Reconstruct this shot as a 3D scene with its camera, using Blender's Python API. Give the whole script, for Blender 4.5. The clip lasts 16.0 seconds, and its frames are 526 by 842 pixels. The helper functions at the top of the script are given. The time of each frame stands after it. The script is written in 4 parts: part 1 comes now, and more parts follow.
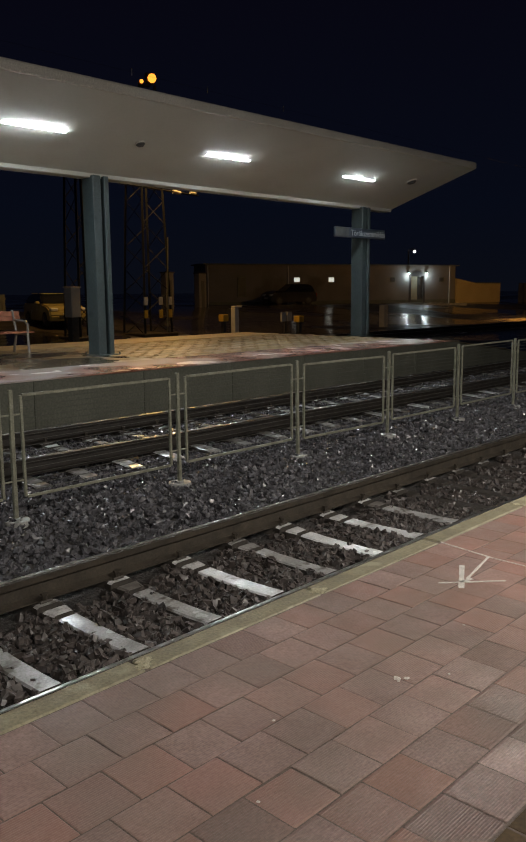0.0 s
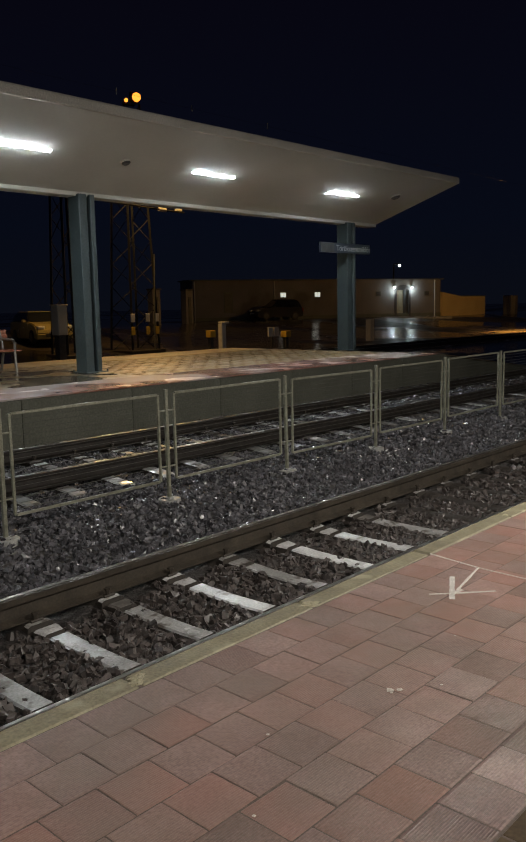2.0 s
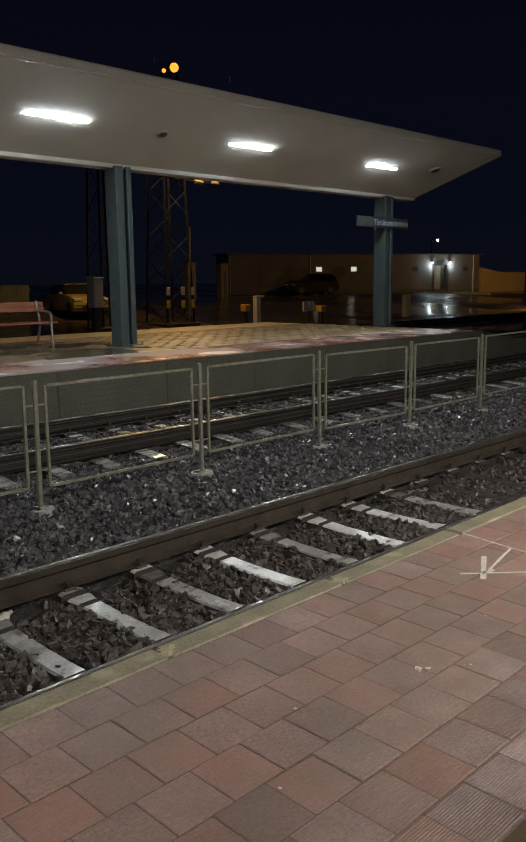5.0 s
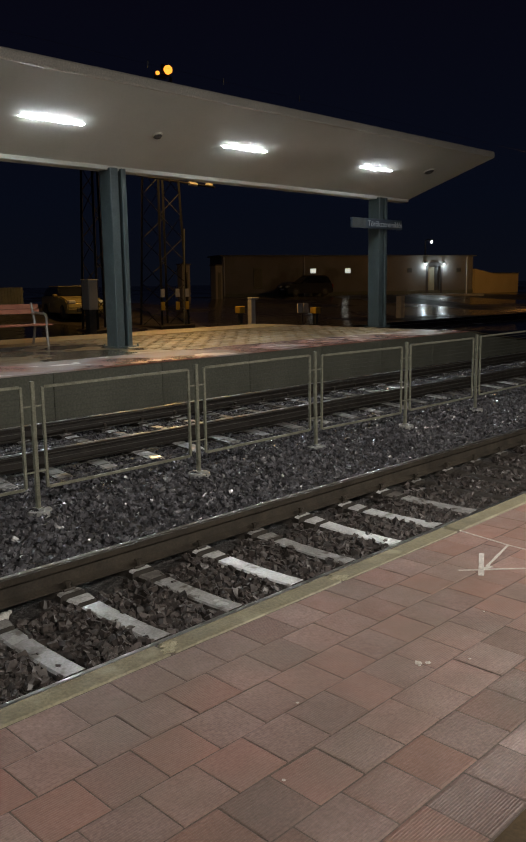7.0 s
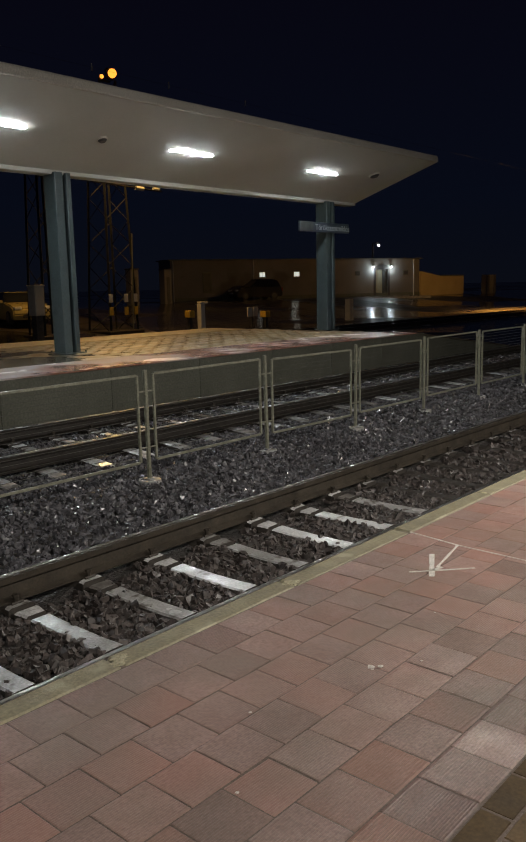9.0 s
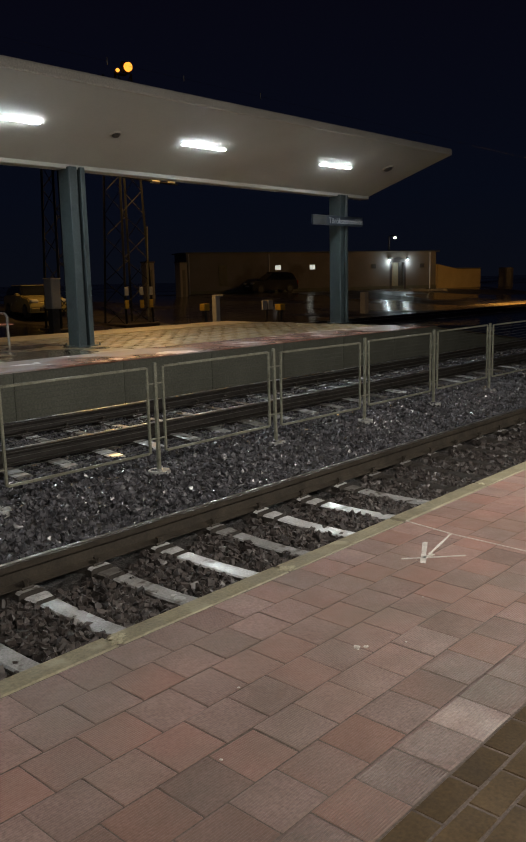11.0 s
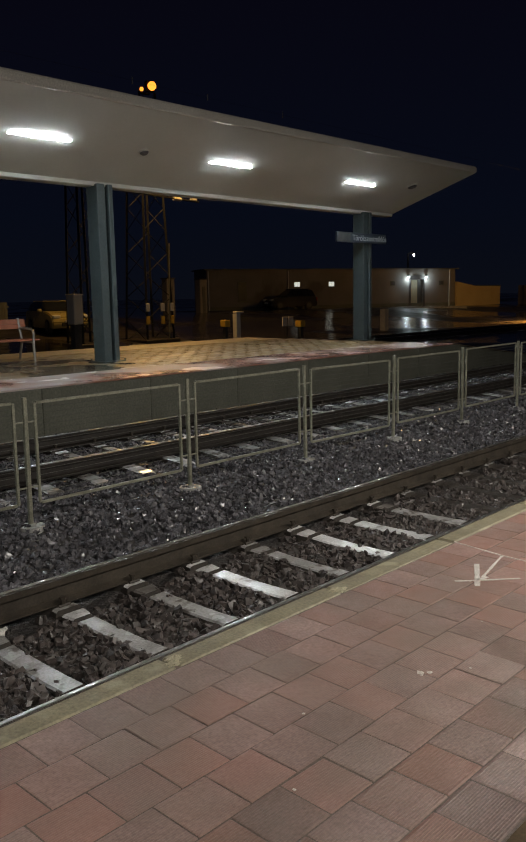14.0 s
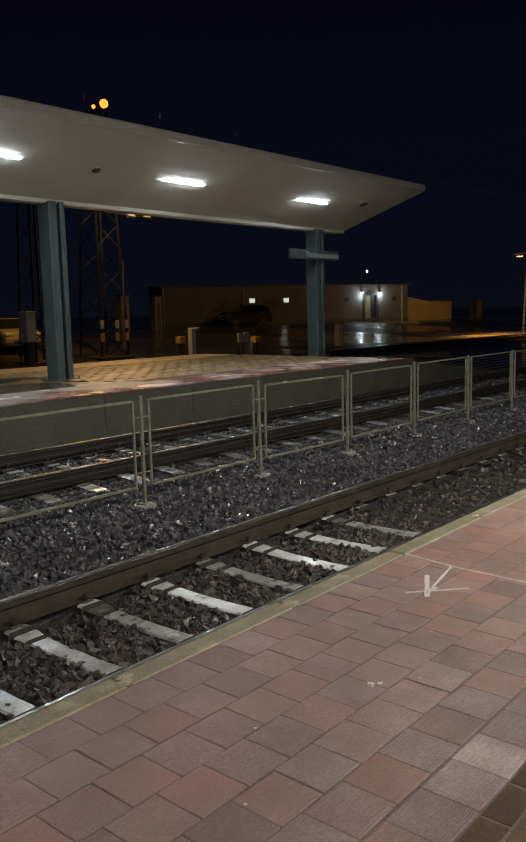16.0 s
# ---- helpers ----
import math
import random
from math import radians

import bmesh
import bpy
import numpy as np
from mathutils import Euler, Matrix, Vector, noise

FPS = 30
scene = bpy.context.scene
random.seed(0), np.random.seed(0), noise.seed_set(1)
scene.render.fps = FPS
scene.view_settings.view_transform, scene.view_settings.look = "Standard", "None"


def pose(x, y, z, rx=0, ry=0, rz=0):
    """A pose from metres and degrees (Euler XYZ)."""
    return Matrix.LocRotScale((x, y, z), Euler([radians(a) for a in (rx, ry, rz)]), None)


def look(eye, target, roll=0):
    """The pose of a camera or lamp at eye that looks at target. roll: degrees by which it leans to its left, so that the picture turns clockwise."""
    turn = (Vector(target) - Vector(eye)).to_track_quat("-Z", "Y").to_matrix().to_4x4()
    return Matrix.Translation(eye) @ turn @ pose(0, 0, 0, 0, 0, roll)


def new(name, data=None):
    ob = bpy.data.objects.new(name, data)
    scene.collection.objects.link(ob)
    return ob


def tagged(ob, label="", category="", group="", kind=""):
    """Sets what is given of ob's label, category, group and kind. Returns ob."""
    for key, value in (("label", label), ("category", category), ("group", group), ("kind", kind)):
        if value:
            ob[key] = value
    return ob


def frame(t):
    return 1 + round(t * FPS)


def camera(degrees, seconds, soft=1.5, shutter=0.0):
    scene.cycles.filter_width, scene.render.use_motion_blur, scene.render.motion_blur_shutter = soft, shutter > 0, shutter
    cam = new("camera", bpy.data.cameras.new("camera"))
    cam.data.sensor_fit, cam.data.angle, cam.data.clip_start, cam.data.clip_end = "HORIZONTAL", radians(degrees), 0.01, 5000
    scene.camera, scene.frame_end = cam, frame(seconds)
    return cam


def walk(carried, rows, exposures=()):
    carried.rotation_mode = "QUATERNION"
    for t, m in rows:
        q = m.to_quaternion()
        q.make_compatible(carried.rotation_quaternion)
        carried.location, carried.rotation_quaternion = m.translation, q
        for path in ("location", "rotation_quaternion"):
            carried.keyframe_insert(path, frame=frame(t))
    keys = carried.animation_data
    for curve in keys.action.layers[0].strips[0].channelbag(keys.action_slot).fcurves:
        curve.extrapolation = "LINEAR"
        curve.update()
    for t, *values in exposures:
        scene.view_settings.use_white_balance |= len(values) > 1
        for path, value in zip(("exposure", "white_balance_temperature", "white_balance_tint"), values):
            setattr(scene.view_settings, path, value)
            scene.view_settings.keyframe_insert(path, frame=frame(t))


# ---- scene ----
cam = camera(36.44, 16.0, 1.7)
ROWS = [  # t, x, y, z, yaw, pitch, roll
    (0, 0.047, -2.100, 1.304, -46.61, -9.16, 0.45),
    (0.5, 0.006, -2.089, 1.306, -44.91, -8.97, 0.82),
    (1, 0.007, -2.085, 1.307, -44.75, -8.65, 1.04),
    (1.5, 0.019, -2.097, 1.308, -45.86, -8.26, 1.16),
    (2, 0.026, -2.113, 1.307, -47.56, -8.09, 1.13),
    (2.5, 0.034, -2.132, 1.305, -48.38, -8.35, 1.20),
    (3, 0.050, -2.109, 1.304, -46.29, -9.06, 1.39),
    (3.5, 0.063, -2.078, 1.308, -42.53, -9.56, 1.65),
    (4, 0.052, -2.072, 1.316, -40.09, -9.69, 1.35),
    (4.2, 0.059, -2.082, 1.312, -42.17, -9.48, 0.98),
    (6.3, -0.014, -2.118, 1.307, -45.95, -9.98, 0.50),
    (6.5, -0.003, -2.114, 1.301, -45.59, -9.92, 0.65),
    (7, -0.001, -2.115, 1.301, -45.48, -9.74, 0.77),
    (7.5, 0.004, -2.115, 1.301, -45.87, -9.68, 0.81),
    (8, 0.009, -2.109, 1.302, -46.56, -9.59, 0.84),
    (8.5, 0.025, -2.101, 1.301, -47.65, -9.46, 1.02),
    (9, 0.030, -2.107, 1.304, -49.04, -9.53, 1.27),
    (9.2, 0.027, -2.115, 1.309, -49.72, -9.57, 1.36),
    (11.3, -0.014, -2.262, 1.313, -46.76, -10.26, 1.23),
    (11.5, -0.023, -2.261, 1.311, -45.60, -10.33, 1.10),
    (12, -0.049, -2.184, 1.315, -44.63, -10.12, 0.91),
    (12.5, -0.075, -2.113, 1.318, -45.18, -9.61, 0.94),
    (13, -0.089, -2.105, 1.316, -45.96, -8.99, 1.07),
    (13.5, -0.089, -2.110, 1.320, -46.42, -8.72, 1.01),
    (14, -0.080, -2.104, 1.318, -46.65, -8.82, 1.05),
    (14.5, -0.078, -2.114, 1.322, -47.00, -9.35, 1.54),
    (15, -0.077, -2.126, 1.314, -47.36, -10.68, 1.68),
    (15.5, -0.084, -2.131, 1.322, -47.16, -8.52, 1.50),
    (16, -0.080, -2.145, 1.322, -49.80, -7.75, 1.38),
]
walk(cam, [(t, pose(x, y, z, 90 + pitch, roll, yaw)) for t, x, y, z, yaw, pitch, roll in ROWS])

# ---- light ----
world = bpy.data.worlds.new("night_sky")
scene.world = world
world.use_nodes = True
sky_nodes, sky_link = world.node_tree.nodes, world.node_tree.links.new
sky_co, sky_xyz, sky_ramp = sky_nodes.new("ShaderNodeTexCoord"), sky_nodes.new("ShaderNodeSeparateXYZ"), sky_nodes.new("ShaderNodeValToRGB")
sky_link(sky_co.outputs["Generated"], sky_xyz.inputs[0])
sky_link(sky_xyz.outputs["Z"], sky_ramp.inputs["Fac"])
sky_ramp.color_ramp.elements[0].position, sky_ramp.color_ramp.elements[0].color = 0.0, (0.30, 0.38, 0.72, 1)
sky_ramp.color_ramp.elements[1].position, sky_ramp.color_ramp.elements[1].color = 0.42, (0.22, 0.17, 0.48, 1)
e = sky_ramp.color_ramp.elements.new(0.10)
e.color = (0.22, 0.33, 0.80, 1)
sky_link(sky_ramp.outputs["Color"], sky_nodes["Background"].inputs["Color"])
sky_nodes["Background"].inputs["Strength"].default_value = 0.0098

ORANGE = (1.0, 0.54, 0.15)
COOL = (0.86, 0.95, 1.0)
WARM = (1.0, 0.93, 0.84)


def area_lamp(name, m, sx, sy, watts, colour):
    data = bpy.data.lights.new(name, "AREA")
    data.shape, data.size, data.size_y, data.energy, data.color = "RECTANGLE", sx, sy, watts, colour
    ob = new(name, data)
    ob.matrix_world = m
    return ob


def point_lamp(name, at, watts, colour, radius=0.1):
    data = bpy.data.lights.new(name, "POINT")
    data.energy, data.color, data.shadow_soft_size = watts, colour, radius
    ob = new(name, data)
    ob.location = at
    return ob


# the tubes under the near platform's own roof, behind and beside the viewer
for lx, ly, w in ((5.6, -2.0, 180), (0.6, -5.6, 85), (-4.6, -3.4, 225), (11.4, -2.6, 180)):
    area_lamp("near_tube_light", pose(lx, ly, 3.36, 28), 1.2, 0.16, w, WARM)
# sodium lamps: the mast behind the island platform, and a lamp further down the yard
def flood_lamp(name, at, target, watts, colour, degrees, blend):
    data = bpy.data.lights.new(name, "SPOT")
    data.energy, data.color, data.shadow_soft_size, data.spot_size, data.spot_blend = watts, colour, 0.12, radians(degrees), blend
    ob = new(name, data)
    ob.matrix_world = look(at, target)


flood_lamp("sodium_light", (22.3, 25.1, 10.05), (12.5, 11.8, 0.0), 10000, ORANGE, 75, 0.5)
flood_lamp("sodium_light", (21.9, 24.4, 9.9), (24.5, 27.5, -0.4), 2300, ORANGE, 105, 0.8)
# extra flood at the crossing lamp, added to brighten the building and ochre wall
flood_lamp("sodium_light", (47.5, 14.6, 8.15), (58.0, 37.0, 1.0), 4600, ORANGE, 150, 0.5)
flood_lamp("sodium_light", (47.5, 14.6, 8.1), (51.5, 18.6, -0.6), 32000, ORANGE, 62, 0.8)

# ---- materials ----


def surface(name, low, high, scale=3.0, fine=60.0, rough=(0.5, 0.8), bump=0.3, depth=0.01, metal=0.0, vary=0.0, spots=None, wet=None, coords="Object", tint=None, island=False, grain=(0.72, 1.25), ripple=None, film=None):
    """A node material: two scales of noise in colour, roughness and relief. wet: (scale, share) of smooth wet patches.
    spots: (colour, scale, share) of stains, on the red paving of painted glare.
    """
    m = bpy.data.materials.new(name)
    m.use_nodes = True
    nt = m.node_tree
    n, link = nt.nodes, nt.links.new
    b = n["Principled BSDF"]
    b.inputs["Metallic"].default_value = metal
    tc = n.new("ShaderNodeTexCoord")
    src = tc.outputs[coords]
    if vary:
        info = n.new("ShaderNodeObjectInfo")
        add = n.new("ShaderNodeVectorMath")
        add.operation = "ADD"
        mul = n.new("ShaderNodeMath")
        mul.operation = "MULTIPLY"
        mul.inputs[1].default_value = 37.0
        link(info.outputs["Random"], mul.inputs[0])
        link(src, add.inputs[0])
        link(mul.outputs[0], add.inputs[1])
        src = add.outputs[0]

    def tex(s, detail=4.0):
        t = n.new("ShaderNodeTexNoise")
        t.inputs["Scale"].default_value, t.inputs["Detail"].default_value = s, detail
        link(src, t.inputs["Vector"])
        return t.outputs["Fac"]

    def ramp(fac, a, c):
        r = n.new("ShaderNodeMapRange")
        r.inputs["From Min"].default_value, r.inputs["From Max"].default_value = a, c
        link(fac, r.inputs["Value"])
        return r.outputs["Result"]

    def mix(fac, a, c):
        x = n.new("ShaderNodeMix")
        x.data_type = "RGBA"
        if isinstance(fac, float):
            x.inputs["Factor"].default_value = fac
        else:
            link(fac, x.inputs["Factor"])
        for sock, v in ((x.inputs[6], a), (x.inputs[7], c)):
            if isinstance(v, tuple):
                sock.default_value = (*v, 1)
            else:
                link(v, sock)
        return x.outputs[2]

    big, small = tex(scale), tex(fine)
    col = mix(ramp(big, 0.3, 0.7), low, high)
    grit = n.new("ShaderNodeMapRange")
    grit.inputs["From Min"].default_value, grit.inputs["From Max"].default_value = 0.25, 0.75
    grit.inputs["To Min"].default_value, grit.inputs["To Max"].default_value = grain
    link(small, grit.inputs["Value"])
    sc = n.new("ShaderNodeVectorMath")
    sc.operation = "SCALE"
    link(col, sc.inputs[0])
    link(grit.outputs[0], sc.inputs["Scale"])
    col = sc.outputs[0]
    if vary:
        v = n.new("ShaderNodeMapRange")
        v.inputs["To Min"].default_value, v.inputs["To Max"].default_value = 1 - vary, 1 + vary
        link(info.outputs["Random"], v.inputs["Value"])
        s2 = n.new("ShaderNodeVectorMath")
        s2.operation = "SCALE"
        link(col, s2.inputs[0])
        link(v.outputs[0], s2.inputs["Scale"])
        col = s2.outputs[0]
    if island:
        geo = n.new("ShaderNodeNewGeometry")
        v = n.new("ShaderNodeMapRange")
        v.inputs["To Min"].default_value, v.inputs["To Max"].default_value = 0.6, 1.4
        link(geo.outputs["Random Per Island"], v.inputs["Value"])
        s3 = n.new("ShaderNodeVectorMath")
        s3.operation = "SCALE"
        link(col, s3.inputs[0])
        link(v.outputs[0], s3.inputs["Scale"])
        col = s3.outputs[0]
    if tint:
        wn = n.new("ShaderNodeTexWhiteNoise")
        wn.noise_dimensions = "1D"
        link(info.outputs["Random"], wn.inputs["W"])
        col = mix(ramp(wn.outputs["Value"], 0.35, 1.5), col, tint)
    if spots:
        col = mix(ramp(tex(spots[1]), 0.62 - spots[2] * 0.3, 0.72 - spots[2] * 0.3), col, spots[0])
    if film:
        place, fn = n.new("ShaderNodeNewGeometry"), n.new("ShaderNodeTexNoise")
        fn.inputs["Scale"].default_value, fn.inputs["Detail"].default_value = film[1], 5.0
        link(place.outputs["Position"], fn.inputs["Vector"])
        share = n.new("ShaderNodeMapRange")
        share.inputs["From Min"].default_value, share.inputs["From Max"].default_value, share.inputs["To Max"].default_value = 0.42, 0.66, film[2]
        link(fn.outputs["Fac"], share.inputs["Value"])
        col = mix(share.outputs["Result"], col, film[0])
    link(col, b.inputs["Base Color"])
    rr = n.new("ShaderNodeMapRange")
    rr.inputs["To Min"].default_value, rr.inputs["To Max"].default_value = rough
    link(ramp(tex(scale * 2.3), 0.3, 0.7), rr.inputs["Value"])
    out = rr.outputs["Result"]
    if wet:
        w = ramp(tex(wet[0], 2.0), 0.5 - wet[1] * 0.25, 0.62 - wet[1] * 0.25)
        mm = n.new("ShaderNodeMix")
        link(w, mm.inputs["Factor"])
        link(out, mm.inputs[2])
        mm.inputs[3].default_value = wet[2]
        out = mm.outputs[0]
    link(out, b.inputs["Roughness"])
    if bump:
        bp = n.new("ShaderNodeBump")
        bp.inputs["Strength"].default_value, bp.inputs["Distance"].default_value = bump, depth
        if wet:
            k = n.new("ShaderNodeMath")
            k.operation = "MULTIPLY_ADD"
            inv = n.new("ShaderNodeMath")
            inv.operation = "SUBTRACT"
            inv.inputs[0].default_value = 1.0
            link(w, inv.inputs[1])
            link(small, k.inputs[0])
            link(inv.outputs[0], k.inputs[1])
            k.inputs[2].default_value = 0.0
            link(k.outputs[0], bp.inputs["Height"])
        else:
            link(small, bp.inputs["Height"])
        link(bp.outputs[0], b.inputs["Normal"])
        if ripple:
            rp = n.new("ShaderNodeBump")
            rp.inputs["Strength"].default_value, rp.inputs["Distance"].default_value = 1.0, ripple[1]
            link(tex(ripple[0], 2.0), rp.inputs["Height"])
            link(rp.outputs[0], bp.inputs["Normal"])
    return m


def glowing(name, colour, strength):
    m = bpy.data.materials.new(name)
    m.use_nodes = True
    b = m.node_tree.nodes["Principled BSDF"]
    b.inputs["Base Color"].default_value = (0.8, 0.8, 0.8, 1)
    b.inputs["Emission Color"].default_value, b.inputs["Emission Strength"].default_value = (*colour, 1), strength
    return m


CLAY = surface("clay_paver", (0.272, 0.182, 0.160), (0.365, 0.252, 0.222), 5, 90, (0.3, 0.52), 0.3, 0.002, vary=0.16, tint=(0.385, 0.185, 0.137), film=((0.228, 0.178, 0.146), 2.2, 0.6))
DARKCLAY = surface("dark_clay_paver", (0.205, 0.135, 0.115), (0.285, 0.19, 0.162), 5, 90, (0.4, 0.58), 0.3, 0.002, vary=0.16, tint=(0.33, 0.145, 0.09), film=((0.175, 0.135, 0.11), 2.2, 0.5))
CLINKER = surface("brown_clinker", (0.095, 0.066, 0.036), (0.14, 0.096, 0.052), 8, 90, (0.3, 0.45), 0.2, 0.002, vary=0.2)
JOINT = surface("joint_sand", (0.12, 0.092, 0.076), (0.19, 0.148, 0.125), 6, 120, (0.6, 0.9), 0.5, 0.004)
KERB = surface("kerb_concrete", (0.20, 0.18, 0.12), (0.29, 0.26, 0.165), 6, 80, (0.5, 0.75), 0.5, 0.004, vary=0.12, spots=((0.36, 0.33, 0.22), 7, 0.12))
MORTAR = surface("joint_mortar", (0.34, 0.31, 0.2), (0.45, 0.41, 0.29), 30, 140, (0.7, 0.9), 0.6, 0.004)
FOOTING = surface("footing_concrete", (0.24, 0.24, 0.23), (0.38, 0.38, 0.36), 12, 90, (0.4, 0.6), 0.4, 0.004)
CHALK = surface("white_paint", (0.6, 0.57, 0.53), (0.75, 0.72, 0.68), 20, 140, (0.7, 0.9), 0.3, 0.002)
STONE = surface("ballast_stone", (0.040, 0.039, 0.042), (0.155, 0.152, 0.165), 9, 60, (0.08, 0.3), 0.3, 0.004, island=True)
DARKSTONE = surface("brown_ballast_stone", (0.034, 0.028, 0.025), (0.088, 0.074, 0.068), 9, 60, (0.3, 0.55), 0.3, 0.004, island=True)
BED = surface("ballast_bed", (0.03, 0.027, 0.026), (0.075, 0.068, 0.065), 16, 45, (0.5, 0.8), 1.0, 0.03)
DARKBROWN = surface("sleeper_dark_brown", (0.022, 0.018, 0.015), (0.05, 0.042, 0.034), 12, 80, (0.5, 0.8), 0.5, 0.004)
CONCRETE = surface("sleeper_concrete", (0.26, 0.255, 0.245), (0.40, 0.39, 0.38), 6, 70, (0.26, 0.42), 0.12, 0.002, vary=0.12, spots=((0.13, 0.118, 0.105), 9, 0.16), wet=(4.0, 0.9, 0.22))
# canopy lamp sheen on sleeper tops, painted as paler concrete
SHEENED = surface("pale_sleeper_concrete", (0.46, 0.46, 0.46), (0.66, 0.66, 0.66), 6, 70, (0.24, 0.4), 0.12, 0.002, vary=0.12, spots=((0.3, 0.29, 0.27), 11, 0.08), wet=(4.0, 0.9, 0.2))
DARKER = surface("darker_sleeper_concrete", (0.12, 0.11, 0.10), (0.22, 0.205, 0.19), 7, 70, (0.3, 0.5), 0.2, 0.002, vary=0.12, spots=((0.07, 0.06, 0.05), 8, 0.2))
RUST = surface("rail_side", (0.030, 0.024, 0.018), (0.062, 0.050, 0.036), 5, 60, (0.45, 0.7), 0.4, 0.003)
STEEL = surface("rail_head", (0.74, 0.73, 0.71), (0.78, 0.77, 0.75), 1.5, 60, (0.32, 0.35), 0.0, 0.001, metal=1.0, grain=(0.95, 1.05))
DULL = surface("dull_rail_head", (0.45, 0.45, 0.45), (0.6, 0.6, 0.6), 0.8, 60, (0.25, 0.35), 0.0, 0.001, metal=1.0)
DARKRAIL = surface("dark_rail_side", (0.016, 0.013, 0.011), (0.034, 0.028, 0.022), 5, 60, (0.4, 0.65), 0.4, 0.003)
GALV = surface("galvanised_steel", (0.24, 0.238, 0.18), (0.40, 0.395, 0.305), 12, 90, (0.35, 0.5), 0.15, 0.001, metal=0.5)
PALESTEEL = surface("pale_bench_steel", (0.26, 0.25, 0.23), (0.38, 0.37, 0.33), 12, 90, (0.35, 0.5), 0.15, 0.001, metal=0.5)
WIRE = surface("mesh_wire", (0.10, 0.10, 0.09), (0.16, 0.16, 0.14), 20, 90, (0.4, 0.6), 0.1, 0.001, metal=0.5)
FACE = surface("platform_concrete", (0.11, 0.115, 0.088), (0.16, 0.165, 0.13), 1.6, 30, (0.6, 0.8), 0.4, 0.006)
# the pale spots paint the canopy lamps' glare on the red
REDTOP = surface("wet_red_paving", (0.28, 0.13, 0.092), (0.45, 0.265, 0.21), 1.6, 22, (0.28, 0.44), 0.3, 0.008, wet=(0.9, 0.6, 0.22), spots=((0.56, 0.48, 0.44), 0.6, 0.5))
# slab yellow includes the sodium lamp's tint
SLAB = surface("sodium_tinted_slab", (0.19, 0.143, 0.082), (0.33, 0.255, 0.15), 3, 50, (0.3, 0.55), 0.4, 0.006, vary=0.3)
ASPHALT = surface("brown_asphalt", (0.10, 0.08, 0.05), (0.16, 0.125, 0.08), 1.5, 40, (0.3, 0.55), 0.4, 0.005, wet=(0.7, 0.4, 0.16))
# bright sodium-lit band at the back, put into a paler yellow
EDGE = surface("sodium_tinted_concrete", (0.38, 0.30, 0.17), (0.5, 0.4, 0.235), 1.5, 40, (0.4, 0.6), 0.4, 0.004)
SOFFIT = surface("painted_soffit", (0.555, 0.565, 0.515), (0.635, 0.645, 0.595), 0.5, 20, (0.55, 0.7), 0.0, grain=(0.97, 1.03))
FASCIA = surface("fascia_metal", (0.50, 0.48, 0.42), (0.60, 0.58, 0.52), 1.5, 40, (0.3, 0.5), 0.1, 0.002)
TEAL = surface("column_paint", (0.058, 0.078, 0.080), (0.074, 0.098, 0.101), 2, 40, (0.35, 0.5), 0.1, 0.001, spots=((0.05, 0.068, 0.07), 3, 0.1))
WOOD = surface("bench_wood", (0.34, 0.12, 0.07), (0.45, 0.19, 0.11), 3, 60, (0.35, 0.55), 0.2, 0.002)
CAST = surface("dark_cast_iron", (0.06, 0.06, 0.06), (0.1, 0.1, 0.1), 6, 60, (0.35, 0.5), 0.2, 0.001, metal=0.3)
EARTH = surface("wet_yard_ground", (0.022, 0.019, 0.016), (0.055, 0.048, 0.040), 0.5, 14, (0.4, 0.65), 0.5, 0.01, wet=(0.11, 0.5, 0.14), ripple=(2.4, 0.02))
# pale yellow base colour helps paint the orange pool of light
CROSSINGPOOL = surface("wet_crossing_light_pool", (0.22, 0.175, 0.10), (0.38, 0.30, 0.18), 0.35, 14, (0.3, 0.5), 0.6, 0.02, wet=(0.3, 0.5, 0.18), ripple=(0.9, 0.03))
PLASTER = surface("house_plaster", (0.17, 0.158, 0.152), (0.235, 0.22, 0.21), 0.5, 18, (0.7, 0.9), 0.3, 0.01, spots=((0.13, 0.118, 0.105), 0.35, 0.2))
ROOF = surface("roof_sheet", (0.05, 0.045, 0.045), (0.09, 0.08, 0.08), 1, 20, (0.5, 0.7), 0.3, 0.01)
OCHRE = surface("ochre_wall", (0.68, 0.52, 0.25), (0.78, 0.62, 0.33), 0.6, 20, (0.7, 0.9), 0.3, 0.01)
DOORPAINT = surface("door_paint", (0.30, 0.28, 0.20), (0.38, 0.36, 0.27), 2, 30, (0.4, 0.6), 0.1, 0.002)
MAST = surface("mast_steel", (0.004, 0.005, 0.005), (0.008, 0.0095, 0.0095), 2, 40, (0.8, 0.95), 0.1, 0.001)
WHITE = surface("white_enamel", (0.55, 0.55, 0.52), (0.7, 0.7, 0.66), 5, 50, (0.4, 0.6), 0.1, 0.001)
YELLOW = surface("yellow_enamel", (0.55, 0.36, 0.04), (0.68, 0.46, 0.07), 5, 50, (0.4, 0.6), 0.1, 0.001)
BLACK = surface("black_rubber", (0.015, 0.015, 0.015), (0.03, 0.03, 0.03), 5, 50, (0.6, 0.8), 0.1, 0.001)
SILVER = surface("silver_car_paint", (0.36, 0.31, 0.12), (0.42, 0.36, 0.15), 1, 200, (0.2, 0.28), 0.02, 0.0005, metal=0.2)
